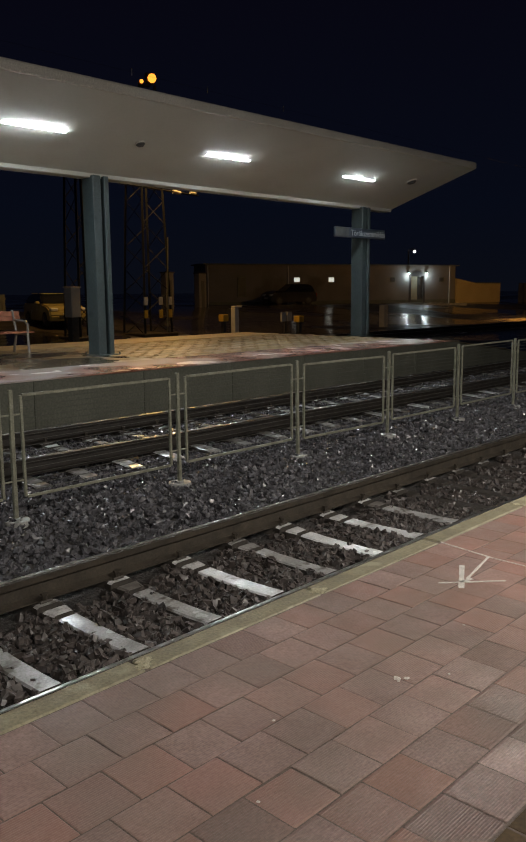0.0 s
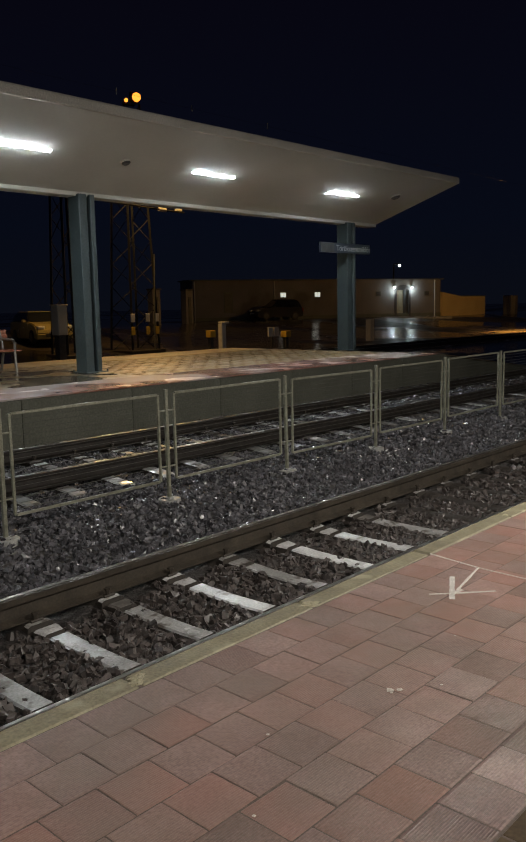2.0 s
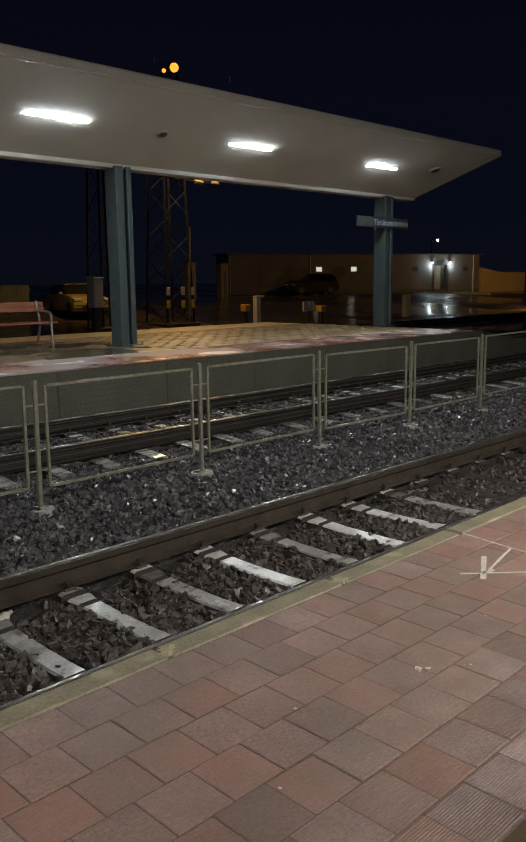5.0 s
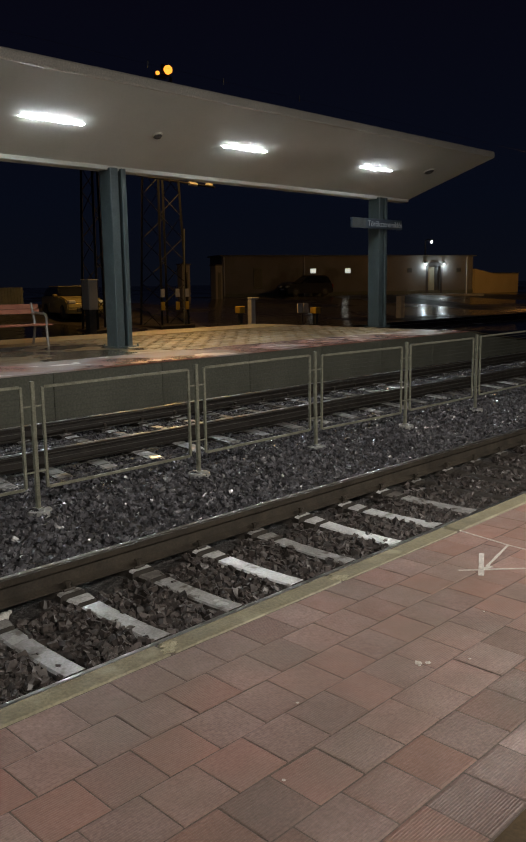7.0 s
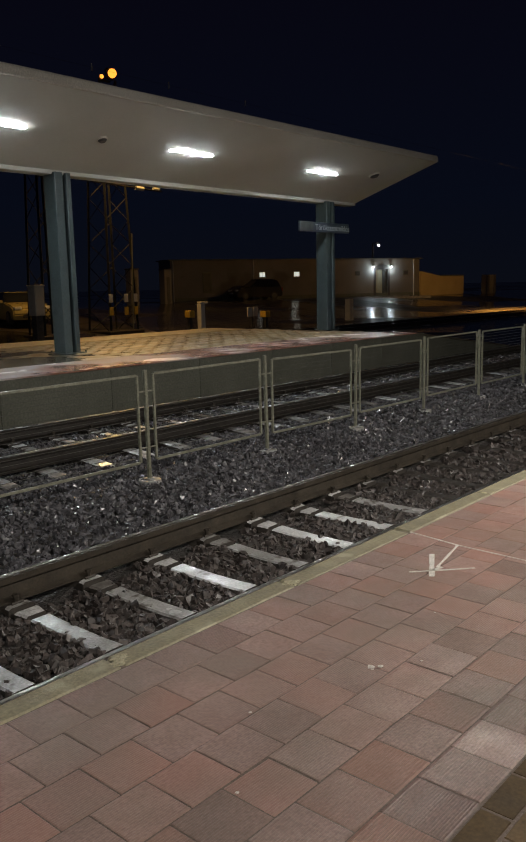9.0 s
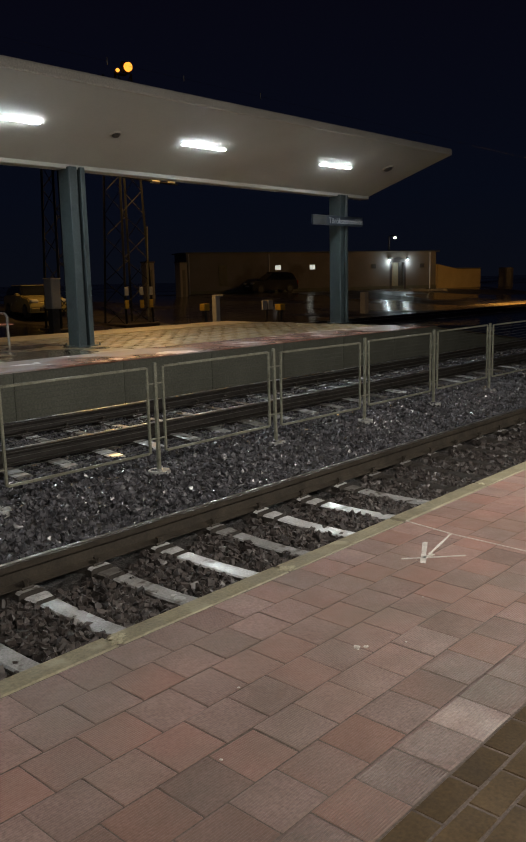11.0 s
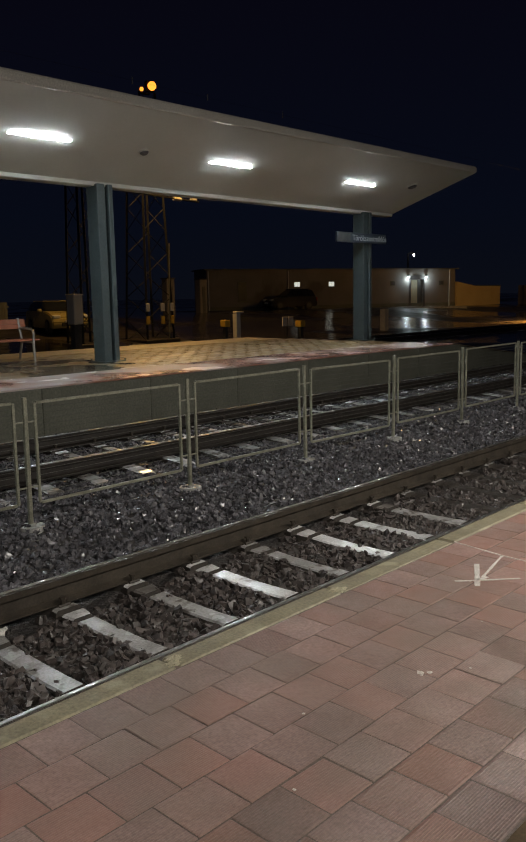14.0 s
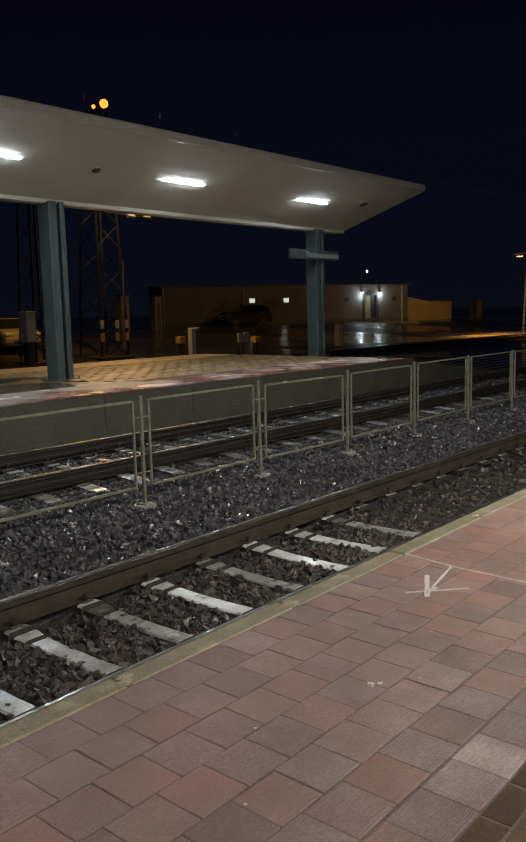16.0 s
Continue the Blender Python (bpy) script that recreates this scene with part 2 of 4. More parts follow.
DARKCAR = surface("dark_car_paint", (0.03, 0.032, 0.036), (0.045, 0.047, 0.05), 1, 200, (0.15, 0.22), 0.02, 0.0005, metal=0.2)
GLASS = surface("dark_glass", (0.01, 0.012, 0.014), (0.02, 0.022, 0.025), 1, 40, (0.05, 0.1), 0.0)
TAILRED = surface("tail_light_glass", (0.30, 0.03, 0.015), (0.38, 0.05, 0.02), 5, 60, (0.1, 0.2), 0.0)
SIGNBLUE = surface("sign_enamel", (0.035, 0.045, 0.06), (0.05, 0.062, 0.08), 3, 60, (0.3, 0.45), 0.05, 0.001)
LETTER = surface("sign_letter", (0.42, 0.43, 0.45), (0.5, 0.51, 0.53), 8, 60, (0.4, 0.5), 0.0)
TUBE = glowing("lamp_diffuser", COOL, 330.0)
SODIUM = glowing("sodium_bulb", (1.0, 0.30, 0.03), 2.1)
DOORLAMP = glowing("wall_lamp_glass", (0.80, 0.97, 1.0), 10.0)
LITPANE = glowing("lit_window_pane", (0.95, 1.0, 0.9), 0.65)
STAR = glowing("yard_lamp_glass", (1.0, 0.97, 0.9), 25.0)

# ---- mesh helpers ----


def mesh_of(bm, name, material):
    me = bpy.data.meshes.new(name)
    bm.normal_update()
    bm.to_mesh(me)
    bm.free()
    me.materials.append(material)
    return me


def part(name, bm, material, parent, label=""):
    ob = new(name, mesh_of(bm, name, material) if isinstance(bm, bmesh.types.BMesh) else bm)
    ob.parent = parent
    if label:
        tagged(ob, label)
    return ob


def thing(name, at, label, category, group="", kind="", turn=0.0):
    ob = new(name)
    ob.matrix_world = pose(*at, 0, 0, turn)
    ob.empty_display_size = 0.1
    return tagged(ob, label, category, group, kind)


def box(x0, x1, y0, y1, z0, z1, bevel=0.0, bm=None, m=None):
    """A box between two corners, its edges rounded, added to bm if one is given."""
    one = bmesh.new()
    bmesh.ops.create_cube(one, size=1.0)
    for v in one.verts:
        v.co = ((x0 + x1) / 2 + v.co.x * (x1 - x0), (y0 + y1) / 2 + v.co.y * (y1 - y0), (z0 + z1) / 2 + v.co.z * (z1 - z0))
    if bevel:
        bmesh.ops.bevel(one, geom=one.edges[:], offset=bevel, segments=1, affect="EDGES")
    if m is not None:
        bmesh.ops.transform(one, matrix=m, verts=one.verts)
    return merge(bm, one)


def merge(bm, one):
    if bm is None:
        return one
    me = bpy.data.meshes.new("tmp")
    one.to_mesh(me)
    one.free()
    bm.from_mesh(me)
    bpy.data.meshes.remove(me)
    return bm


def rod(a, b, r, sides=8, bm=None, r2=None):
    """A round bar from a to b."""
    one = bmesh.new()
    a, b = Vector(a), Vector(b)
    bmesh.ops.create_cone(one, cap_ends=True, segments=sides, radius1=r, radius2=r if r2 is None else r2, depth=(b - a).length)
    q = Vector((0, 0, 1)).rotation_difference(b - a).to_matrix().to_4x4()
    bmesh.ops.transform(one, matrix=Matrix.Translation((a + b) / 2) @ q, verts=one.verts)
    return merge(bm, one)


def prism(outline, x0, x1, bm=None):
    """A bar along x with the given outline of (y, z)."""
    one = bmesh.new()
    ends = [[one.verts.new((x, y, z)) for y, z in outline] for x in (x0, x1)]
    k = len(outline)
    for i in range(k):
        one.faces.new((ends[0][i], ends[0][(i + 1) % k], ends[1][(i + 1) % k], ends[1][i]))
    one.faces.new(ends[0][::-1])
    one.faces.new(ends[1])
    bmesh.ops.recalc_face_normals(one, faces=one.faces[:])
    return merge(bm, one)


def arrays(name, verts, faces, material):
    """A mesh from arrays of vertices and quads."""
    me = bpy.data.meshes.new(name)
    nv, nf = len(verts), len(faces)
    me.vertices.add(nv)
    me.vertices.foreach_set("co", np.asarray(verts, np.float32).ravel())
    me.loops.add(nf * 4)
    me.loops.foreach_set("vertex_index", np.asarray(faces, np.int32).ravel())
    me.polygons.add(nf)
    me.polygons.foreach_set("loop_start", np.arange(nf, dtype=np.int32) * 4)
    me.polygons.foreach_set("loop_total", np.full(nf, 4, np.int32))
    me.update(calc_edges=True)
    me.validate()
    me.shade_flat()
    me.materials.append(material)
    return me


def sheet(xs, ys, height):
    """Vertices and quads of a ground sheet over a grid."""
    gx, gy = np.meshgrid(xs, ys)
    v = np.stack([gx, gy, height(gx, gy)], -1).reshape(-1, 3)
    c, r = len(xs), len(ys)
    i = (np.arange(r - 1)[:, None] * c + np.arange(c - 1)).ravel()
    return v, np.stack([i, i + 1, i + c + 1, i + c], 1)


# ---- ground ----
RAIL_1, RAIL_2 = -0.575, -0.40          # rail tops of the two tracks
DECK = 0.12                             # top of the island platform


def yard(x, y):
    """Height of the yard: low by the tracks, rising to the road by the houses."""
    t = np.clip((y - 23.0) / 14.0, 0, 1)
    return np.where(y < 7.95, -1.05, -0.62) + (0.95) * t * t * (3 - 2 * t)


def ballast_top(y):
    return np.interp(y, [0.1, 0.8, 1.0, 2.65, 2.85, 3.2, 4.0, 4.5, 4.8, 8.0], [-0.82, -0.82, -0.808, -0.808, -0.82, -0.80, -0.64, -0.61, -0.645, -0.635])


gx = np.concatenate([np.linspace(-600, -60, 10), np.linspace(-50, 140, 64), np.linspace(160, 900, 12)])
gy = np.concatenate([np.linspace(-500, -20, 8), np.linspace(-10, 7.9, 10), np.linspace(8.0, 60, 53), np.linspace(70, 900, 14)])
ground = new("ground", arrays("ground", *sheet(gx, gy, yard), EARTH))
tagged(ground, "dark wet yard ground with puddles", "ground", kind="structure")

rng = np.random.default_rng(7)
bx, by = np.arange(-30, 80, 0.25), np.arange(0.16, 7.96, 0.12)
bv, bf = sheet(bx, by, lambda x, y: ballast_top(y))
bv[:, 2] += rng.normal(0, 0.012, len(bv))
ballast = new("ballast_bed", arrays("ballast_bed", bv, bf, BED))
tagged(ballast, "dark grey crushed stone track bed", "track bed", kind="structure")

SLEEPERS_1 = [3.95 + 0.6 * k for k in range(-24, 70)]
SLEEPERS_2 = [4.20 + 0.6 * k for k in range(-24, 70)]


def stones(x0, x1, y0, y1, per_m2, size, seed):
    """Crushed stones as rough angular blocks, kept off rails and sleeper tops."""
    r = np.random.default_rng(seed)
    n = int((x1 - x0) * (y1 - y0) * per_m2)
    x, y = r.uniform(x0, x1, n), r.uniform(y0, y1, n)
    keep = np.ones(n, bool)
    for yr in (1.09, 2.60, 5.36, 6.88):
        keep &= np.abs(y - yr) > 0.085
    for xs, ya, yb, left in ((SLEEPERS_1, 0.55, 3.1, 0.06), (SLEEPERS_2, 4.88, 7.4, 0.05)):
        phase = (x - xs[0] + 0.3) % 0.6 - 0.3
        on = (np.abs(phase) < 0.075 + 0.035 * r.random(n) ** 2) & (y > ya) & (y < yb)
        on |= (np.abs(phase) < 0.15) & (np.abs(y - 2.46) < 0.12)
        keep &= ~on | (r.random(n) < left * (np.abs(y - 1.9) < 0.45))
    x, y = x[keep], y[keep]
    n = len(x)
    cube = np.array([[a, b, c] for a in (-1, 1) for b in (-1, 1) for c in (-1, 1)], float)
    v = cube[None] * (1 + r.uniform(-0.45, 0.25, (n, 8, 3)))
    v *= (size * r.uniform(0.55, 1.25, (n, 1, 1))) * (r.uniform(0.7, 1.25, (n, 1, 3)) * np.array([1.25, 1.0, 0.62]))
    q = r.normal(size=(n, 4))
    q /= np.linalg.norm(q, axis=1, keepdims=True)
    w, a, b, c = q.T
    rot = np.array([[1 - 2 * (b * b + c * c), 2 * (a * b - c * w), 2 * (a * c + b * w)],
                    [2 * (a * b + c * w), 1 - 2 * (a * a + c * c), 2 * (b * c - a * w)],
                    [2 * (a * c - b * w), 2 * (b * c + a * w), 1 - 2 * (a * a + b * b)]]).transpose(2, 0, 1)
    v = np.einsum("nij,nkj->nki", rot, v)
    z = ballast_top(y) + r.uniform(-0.01, 0.03, n) + 0.01 * np.sin(x * 2.1) * np.sin(y * 3.3)
    v += np.stack([x, y, z], 1)[:, None]
    f = np.array([[0, 1, 3, 2], [4, 6, 7, 5], [0, 4, 5, 1], [2, 3, 7, 6], [0, 2, 6, 4], [1, 5, 7, 3]])
    return v.reshape(-1, 3), (f[None] + 8 * np.arange(n)[:, None, None]).reshape(-1, 4)


def gravel(name, material, *zones):
    vs, fs, k = [], [], 0
    for z in zones:
        v, f = stones(*z)
        vs.append(v)
        fs.append(f + k)
        k += len(v)
    ob = new(name, arrays(name, np.concatenate(vs), np.concatenate(fs), material))
    return tagged(ob, "loose %s crushed stone ballast, damp" % ("brown" if material is DARKSTONE else "dark grey"), "gravel", kind="stuff")


gravel("track_stones", DARKSTONE, (0.5, 9, 0.2, 2.72, 1050, 0.022, 1), (9, 20, 0.2, 2.72, 260, 0.034, 3), (20, 50, 0.3, 2.72, 50, 0.05, 5), (-8, 0.5, 0.2, 2.72, 120, 0.036, 6))
gravel("ballast_stones", STONE, (0.5, 9, 2.72, 4.2, 1000, 0.021, 11), (1.5, 14, 4.2, 7.9, 820, 0.021, 2), (9, 14, 2.72, 4.2, 800, 0.022, 12),
       (14, 30, 2.72, 7.9, 230, 0.034, 4), (30, 50, 2.72, 7.9, 40, 0.055, 13), (-8, 0.5, 2.72, 7.9, 120, 0.036, 14), (0.5, 1.5, 4.2, 7.9, 400, 0.026, 8))

# ---- tracks ----
RAIL_PROFILE = [(-0.075, -0.172), (0.075, -0.172), (0.075, -0.16), (0.014, -0.142), (0.009, -0.062), (0.035, -0.050), (0.037, -0.006), (-0.037, -0.006), (-0.035, -0.050), (-0.009, -0.062), (-0.014, -0.142), (-0.075, -0.16)]
HEAD_PROFILE = [(0.008, -0.0055), (0.036, -0.0055), (0.034, -0.001), (0.030, 0.0), (0.012, 0.0), (0.008, -0.001)]
rail_body = mesh_of(prism(RAIL_PROFILE, -40, 90), "rail_body", RUST)
dark_body = mesh_of(prism(RAIL_PROFILE, -40, 90), "rail_body", DARKRAIL)
rail_head = mesh_of(prism(HEAD_PROFILE, -40, 90), "rail_head", STEEL)
dull_head = mesh_of(prism([(0.018, -0.0055), (0.036, -0.0055), (0.034, -0.001), (0.030, 0.0), (0.022, 0.0), (0.018, -0.001)], -40, 90), "rail_head", DULL)


def sleeper_mesh(top, body, bar, dark_topped=False):
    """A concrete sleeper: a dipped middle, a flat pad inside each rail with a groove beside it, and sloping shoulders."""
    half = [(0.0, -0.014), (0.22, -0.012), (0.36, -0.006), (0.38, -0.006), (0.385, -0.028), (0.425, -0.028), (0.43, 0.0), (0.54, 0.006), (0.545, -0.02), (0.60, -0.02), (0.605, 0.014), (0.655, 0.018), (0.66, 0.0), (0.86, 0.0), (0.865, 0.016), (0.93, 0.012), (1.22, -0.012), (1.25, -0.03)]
    prof = [(-y, z) for y, z in half[:0:-1]] + half
    bm = bmesh.new()
    rows = []
    for y, z in prof:
        rows.append([bm.verts.new(c) for c in ((-0.13, y, -0.2), (-0.074 - 0.02 * (abs(y) > 0.5), y, z - 0.012), (-0.062 - 0.012 * (abs(y) > 0.5), y, z), (0.062 + 0.012 * (abs(y) > 0.5), y, z), (0.074 + 0.02 * (abs(y) > 0.5), y, z - 0.012), (0.13, y, -0.2))])
    for a, b in zip(rows, rows[1:]):
        m = abs(a[2].co.y + b[2].co.y) / 2
        for i in range(5):
            q = bm.faces.new((a[i], a[i + 1], b[i + 1], b[i]))
            # sloping sides, grooves and rail seats take the dark brown
            q.material_index = 3 if 0.604 < m < 0.656 and i not in (0, 4) else 2 if m < 0.378 and i not in (0, 4) and not dark_topped else 1 if i in (0, 4) or 0.378 < m < 0.43 or 0.538 < m < 0.606 or 0.656 < m < 0.862 or (dark_topped and m < 0.6) else 0
    bm.faces.new(rows[0][::-1])
    bm.faces.new(rows[-1])
    bmesh.ops.recalc_face_normals(bm, faces=bm.faces[:])
    me = mesh_of(bm, "sleeper", top)
    for mat in (DARKBROWN, body, bar):
        me.materials.append(mat)
    return me


def clip_mesh():
    bm = box(-0.05, 0.05, 0.05, 0.12, -0.035, -0.012, 0.004)
    rod((0, 0.095, -0.03), (0, 0.095, 0.035), 0.018, 6, bm)
    rod((0, 0.095, 0.035), (0, 0.095, 0.05), 0.028, 6, bm)
    rod((-0.045, 0.11, -0.005), (0.045, 0.11, -0.005), 0.009, 6, bm)
    return mesh_of(bm, "rail_clip", RUST)


def plate_mesh():
    """The dark brown plate under a rail, flaring towards it."""
    bm = bmesh.new()
    low = [bm.verts.new((x, y, -0.06)) for x, y in ((-0.10, 0.655), (0.10, 0.655), (0.17, 0.86), (-0.17, 0.86))]
    top = [bm.verts.new((x, y, z)) for x, y, z in ((-0.075, 0.662, 0.008), (0.075, 0.662, 0.008), (0.145, 0.86, 0.022), (-0.145, 0.86, 0.022))]
    bm.faces.new(top)
    for i in range(4):
        bm.faces.new((low[i], low[(i + 1) % 4], top[(i + 1) % 4], top[i]))
    bmesh.ops.recalc_face_normals(bm, faces=bm.faces[:])
    return mesh_of(bm, "base_plate", DARKBROWN)


CLIP, PLATE = clip_mesh(), plate_mesh()
# sleeper tones: lamp sheen put into the pale ones, darker tops without it
SLEEPER_TONES = {"sheened": sleeper_mesh(SHEENED, SHEENED, SHEENED), "usual": sleeper_mesh(CONCRETE, CONCRETE, CONCRETE), "patchy": sleeper_mesh(SHEENED, CONCRETE, CONCRETE), "darker": sleeper_mesh(DARKER, CONCRETE, SHEENED), "dark_topped": sleeper_mesh(DARKER, DARKER, CONCRETE, True)}
TONES_1 = ("usual", "patchy", "darker", "sheened", "usual", "sheened", "sheened", "darker", "dark_topped")


def track(y, top, xs, label, head, body, tone):
    t = thing("railway_track", (0, y, top), label, "railway track")
    for s in (-0.755, 0.755):
        r = part("rail", body, None, t)
        r.location.y = s
        h = part("rail_head", head, None, r, "polished steel running surface")
    for x in xs:
        s = part("sleeper", SLEEPER_TONES[tone(x)], None, t)
        s.location = (x, 0, -0.185)
        s.rotation_euler = [radians(random.gauss(0, d)) for d in (0.5, 0.9, 0.4)]
        if 0 < x < 12:
            for cy, turn in ((0.755, 180), (0.755, 0), (-0.755, 0)):
                c = part("rail_clip", CLIP, None, s)
                c.location = (0, cy, 0.03)
                c.rotation_euler.z = radians(turn)
        if tone is tone_1 and 0 < x < 16:
            part("base_plate", PLATE, None, s)
    return t


def tone_1(x):
    """Tone of each sleeper: pale where the lamps gleam on it, darker further along."""
    return TONES_1[min(max(round((x - 2.15) / 0.6), 0), 8)]


def tone_2(x):
    return random.choice(("darker", "usual", "dark_topped", "darker", "patchy"))


track(1.845, RAIL_1, SLEEPERS_1, "railway track with rusty rails on wet concrete sleepers beside the platform", rail_head, rail_body, tone_1)
track(6.12, RAIL_2, SLEEPERS_2, "second railway track with dark rails in front of the island platform", dull_head, dark_body, tone_2)
track(17.6, -0.42, [10 + 0.6 * k for k in range(60)], "yard track behind the island platform in the dark", rail_head, dark_body, tone_2)

# ---- island platform ----
EDGE_2, BACK_2, END_2, FOOT_2 = 7.9, 14.9, 17.2, 22.5
core = bmesh.new()
side = [(-40, -1.05), (FOOT_2, -1.05), (FOOT_2, -0.56), (END_2, 0.095), (-40, 0.095)]
rows2 = [[core.verts.new((x, y, z)) for x, z in side] for y in (EDGE_2 + 0.06, BACK_2)]
for i in range(5):
    core.faces.new((rows2[0][i], rows2[0][(i + 1) % 5], rows2[1][(i + 1) % 5], rows2[1][i]))
core.faces.new(rows2[0])
core.faces.new(rows2[1][::-1])
bmesh.ops.recalc_face_normals(core, faces=core.faces[:])
island = new("island_platform", mesh_of(core, "island_platform", FACE))
tagged(island, "low concrete island platform with a ramp at its end", "platform", kind="structure")


def slab(corners, thick):
    """A sloping slab under four top corners."""
    bm = bmesh.new()
    top = [bm.verts.new(p) for p in corners]
    low = [bm.verts.new((p[0], p[1], p[2] - thick)) for p in corners]
    bm.faces.new(top)
    for i in range(4):
        bm.faces.new((top[i], low[i], low[(i + 1) % 4], top[(i + 1) % 4]))
    bmesh.ops.recalc_face_normals(bm, faces=bm.faces[:])
    return bm


part("red_paving", slab([(-40, EDGE_2 - 0.02, DECK), (END_2, EDGE_2 - 0.02, DECK), (END_2, 9.3, DECK), (-40, 9.3, DECK)], 0.022), REDTOP, island, "worn red paving with rain puddles, lamp glare painted as pale patches")
part("ramp", slab([(END_2 + 0.003, EDGE_2 - 0.01, DECK), (FOOT_2, EDGE_2 - 0.01, -0.54), (FOOT_2, BACK_2, -0.54), (END_2 + 0.003, BACK_2, DECK)], 0.022), ASPHALT, island, "dark wet asphalt ramp")
part("asphalt_strip", box(-40, 9.3, 9.3, 12.7, 0.09, DECK - 0.002), ASPHALT, island, "brownish wet asphalt")
part("back_strip", box(-40, 9.3, 12.702, 13.498, 0.09, DECK), SLAB, island, "paving with sodium light in its yellow colour")
part("edge_strip", box(-40, END_2, 13.5, BACK_2, 0.09, DECK + 0.003), EDGE, island, "concrete edge strip with sodium light in its pale yellow")
part("block_bed", box(9.302, END_2, 9.3, 13.498, 0.09, DECK - 0.025), BED, island)
block_me = mesh_of(box(-0.172, 0.172, -0.074, 0.074, -0.03, 0.0, 0.008), "paving_block", SLAB)
far_blocks = bmesh.new()
for j in range(20):
    for i in range(20):
        bx_, by_ = 9.5 + 0.4 * i + (0.2 if j % 2 else 0) - 0.1, 9.4 + 0.2 * j
        if by_ < 12.3:
            p = part("paving_block", block_me, None, island)
            p.matrix_basis = pose(bx_, by_, DECK + random.gauss(0, 0.002), random.gauss(0, 1.0), random.gauss(0, 1.0), 0)
        else:
            box(bx_ - 0.18, bx_ + 0.18, by_ - 0.078, by_ + 0.078, 0.09, DECK + random.gauss(0, 0.002), 0, far_blocks)
tagged(part("far_blocks", far_blocks, SLAB, island), kind="stuff")
panel = mesh_of(box(-0.972, 0.972, 0, 0.055, -1.02, 0.095, 0.008), "face_panel", FACE)
for k in range(-4, 8):
    p = part("face_panel", panel, None, island)
    p.location = (1.95 * k + 3.0, EDGE_2, 0)


# ---- canopy of the island platform ----
def canopy():
    t = thing("platform_canopy", (0, 10.9, DECK), "grey butterfly platform canopy on paired teal steel columns", "canopy")
    o = Vector((0, -10.9, -DECK))
    x0, x1 = -16.0, 18.84
    front, valley = (8.30, 4.32), (10.96, 3.466)
    wing = [(front[0], 4.32), (valley[0], 3.466), (13.62, 4.32), (13.62, 4.44), (10.96, 3.72), (front[0], 4.44)]
    roof = prism([(y + o.y, z + o.z) for y, z in wing], x0, x1)
    part("soffit", roof, SOFFIT, t, "off-white painted soffit")
    for y, sgn in ((8.30, -1), (13.62, 1)):
        f = prism([(y + o.y + sgn * a, z + o.z) for a, z in ((0.002, 4.30), (0.035, 4.30), (0.05, 4.33), (0.05, 4.43), (0.03, 4.46), (-0.12, 4.46), (-0.12, 4.446), (0.002, 4.435))], x0 - 0.03, x1 - 0.06)
        part("fascia", f, FASCIA, t, "sheet metal roof edge")
    ends = [(8.30, 4.33), (10.96, 3.475), (13.62, 4.33), (13.62, 4.45), (10.96, 3.735), (8.30, 4.45)]
    part("end_trim", prism([(y + o.y, z + o.z) for y, z in ends], x1 + 0.002, x1 + 0.05), FASCIA, t)
    part("valley_trim", box(x0, x1, 10.80 + o.y, 11.12 + o.y, 3.44 + o.z, 3.52 + o.z, 0.01), SOFFIT, t)
    for k in range(-2, 2):
        cx = 9.24 + 8.375 * k
        for a, b in ((-0.205, -0.025), (0.05, 0.155)):
            part("column", box(cx + a, cx + b, 10.72 + o.y, 11.08 + o.y, 0, 3.36, 0.012), TEAL, t)
        web = box(cx - 0.024, cx + 0.049, 10.93 + o.y, 10.95 + o.y, 0, 3.36)
        part("column_web", web, TEAL, t)
        foot = box(cx - 0.25, cx + 0.25, 10.66 + o.y, 11.14 + o.y, 0, 0.02, 0.004)
        for bx_ in (-0.235, 0.235):
            for by_ in (10.675, 11.125):
                rod((cx + bx_, by_ + o.y, 0), (cx + bx_, by_ + o.y, 0.06), 0.016, 6, foot)
        part("base_plate", foot, TEAL, t)
    return t


canopy()
SLOPE = math.degrees(math.atan2(4.32 - 3.466, 10.96 - 8.30))


def canopy_lamp(x):
    t = thing("canopy_lamp", (x, 9.54, 3.912), "lit white fluorescent lamp under the canopy", "lamp", "lamps under the canopy")
    t.matrix_world = pose(x, 9.54, 3.917, -SLOPE, 0, 0)
    part("housing", box(-0.565, 0.565, -0.030, 0.030, -0.014, 0.0, 0.003), WHITE, t)
    part("diffuser", box(-0.56, 0.56, -0.029, 0.029, -0.019, -0.015, 0.002), TUBE, t, "glowing white diffuser")


for k in range(-3, 3):
    canopy_lamp(7.15 + 4.253 * k)


def sensor(x, y, s):
    z = 4.32 - (y - 8.30) * (4.32 - 3.466) / (10.96 - 8.30)
    t = thing("ceiling_loudspeaker", (x, y, z), "small grey loudspeaker under the canopy", "loudspeaker")
    t.matrix_world = pose(x, y, z - 0.002, -SLOPE, 0, 0)
    part("base", rod((0, 0, -0.03), (0, 0, 0), 0.13 * s, 16), FASCIA, t)
    part("grille", rod((0, 0, -0.06), (0, 0, -0.031), 0.075 * s, 16, None, 0.11 * s), CAST, t)


sensor(9.24, 9.54, 0.75)
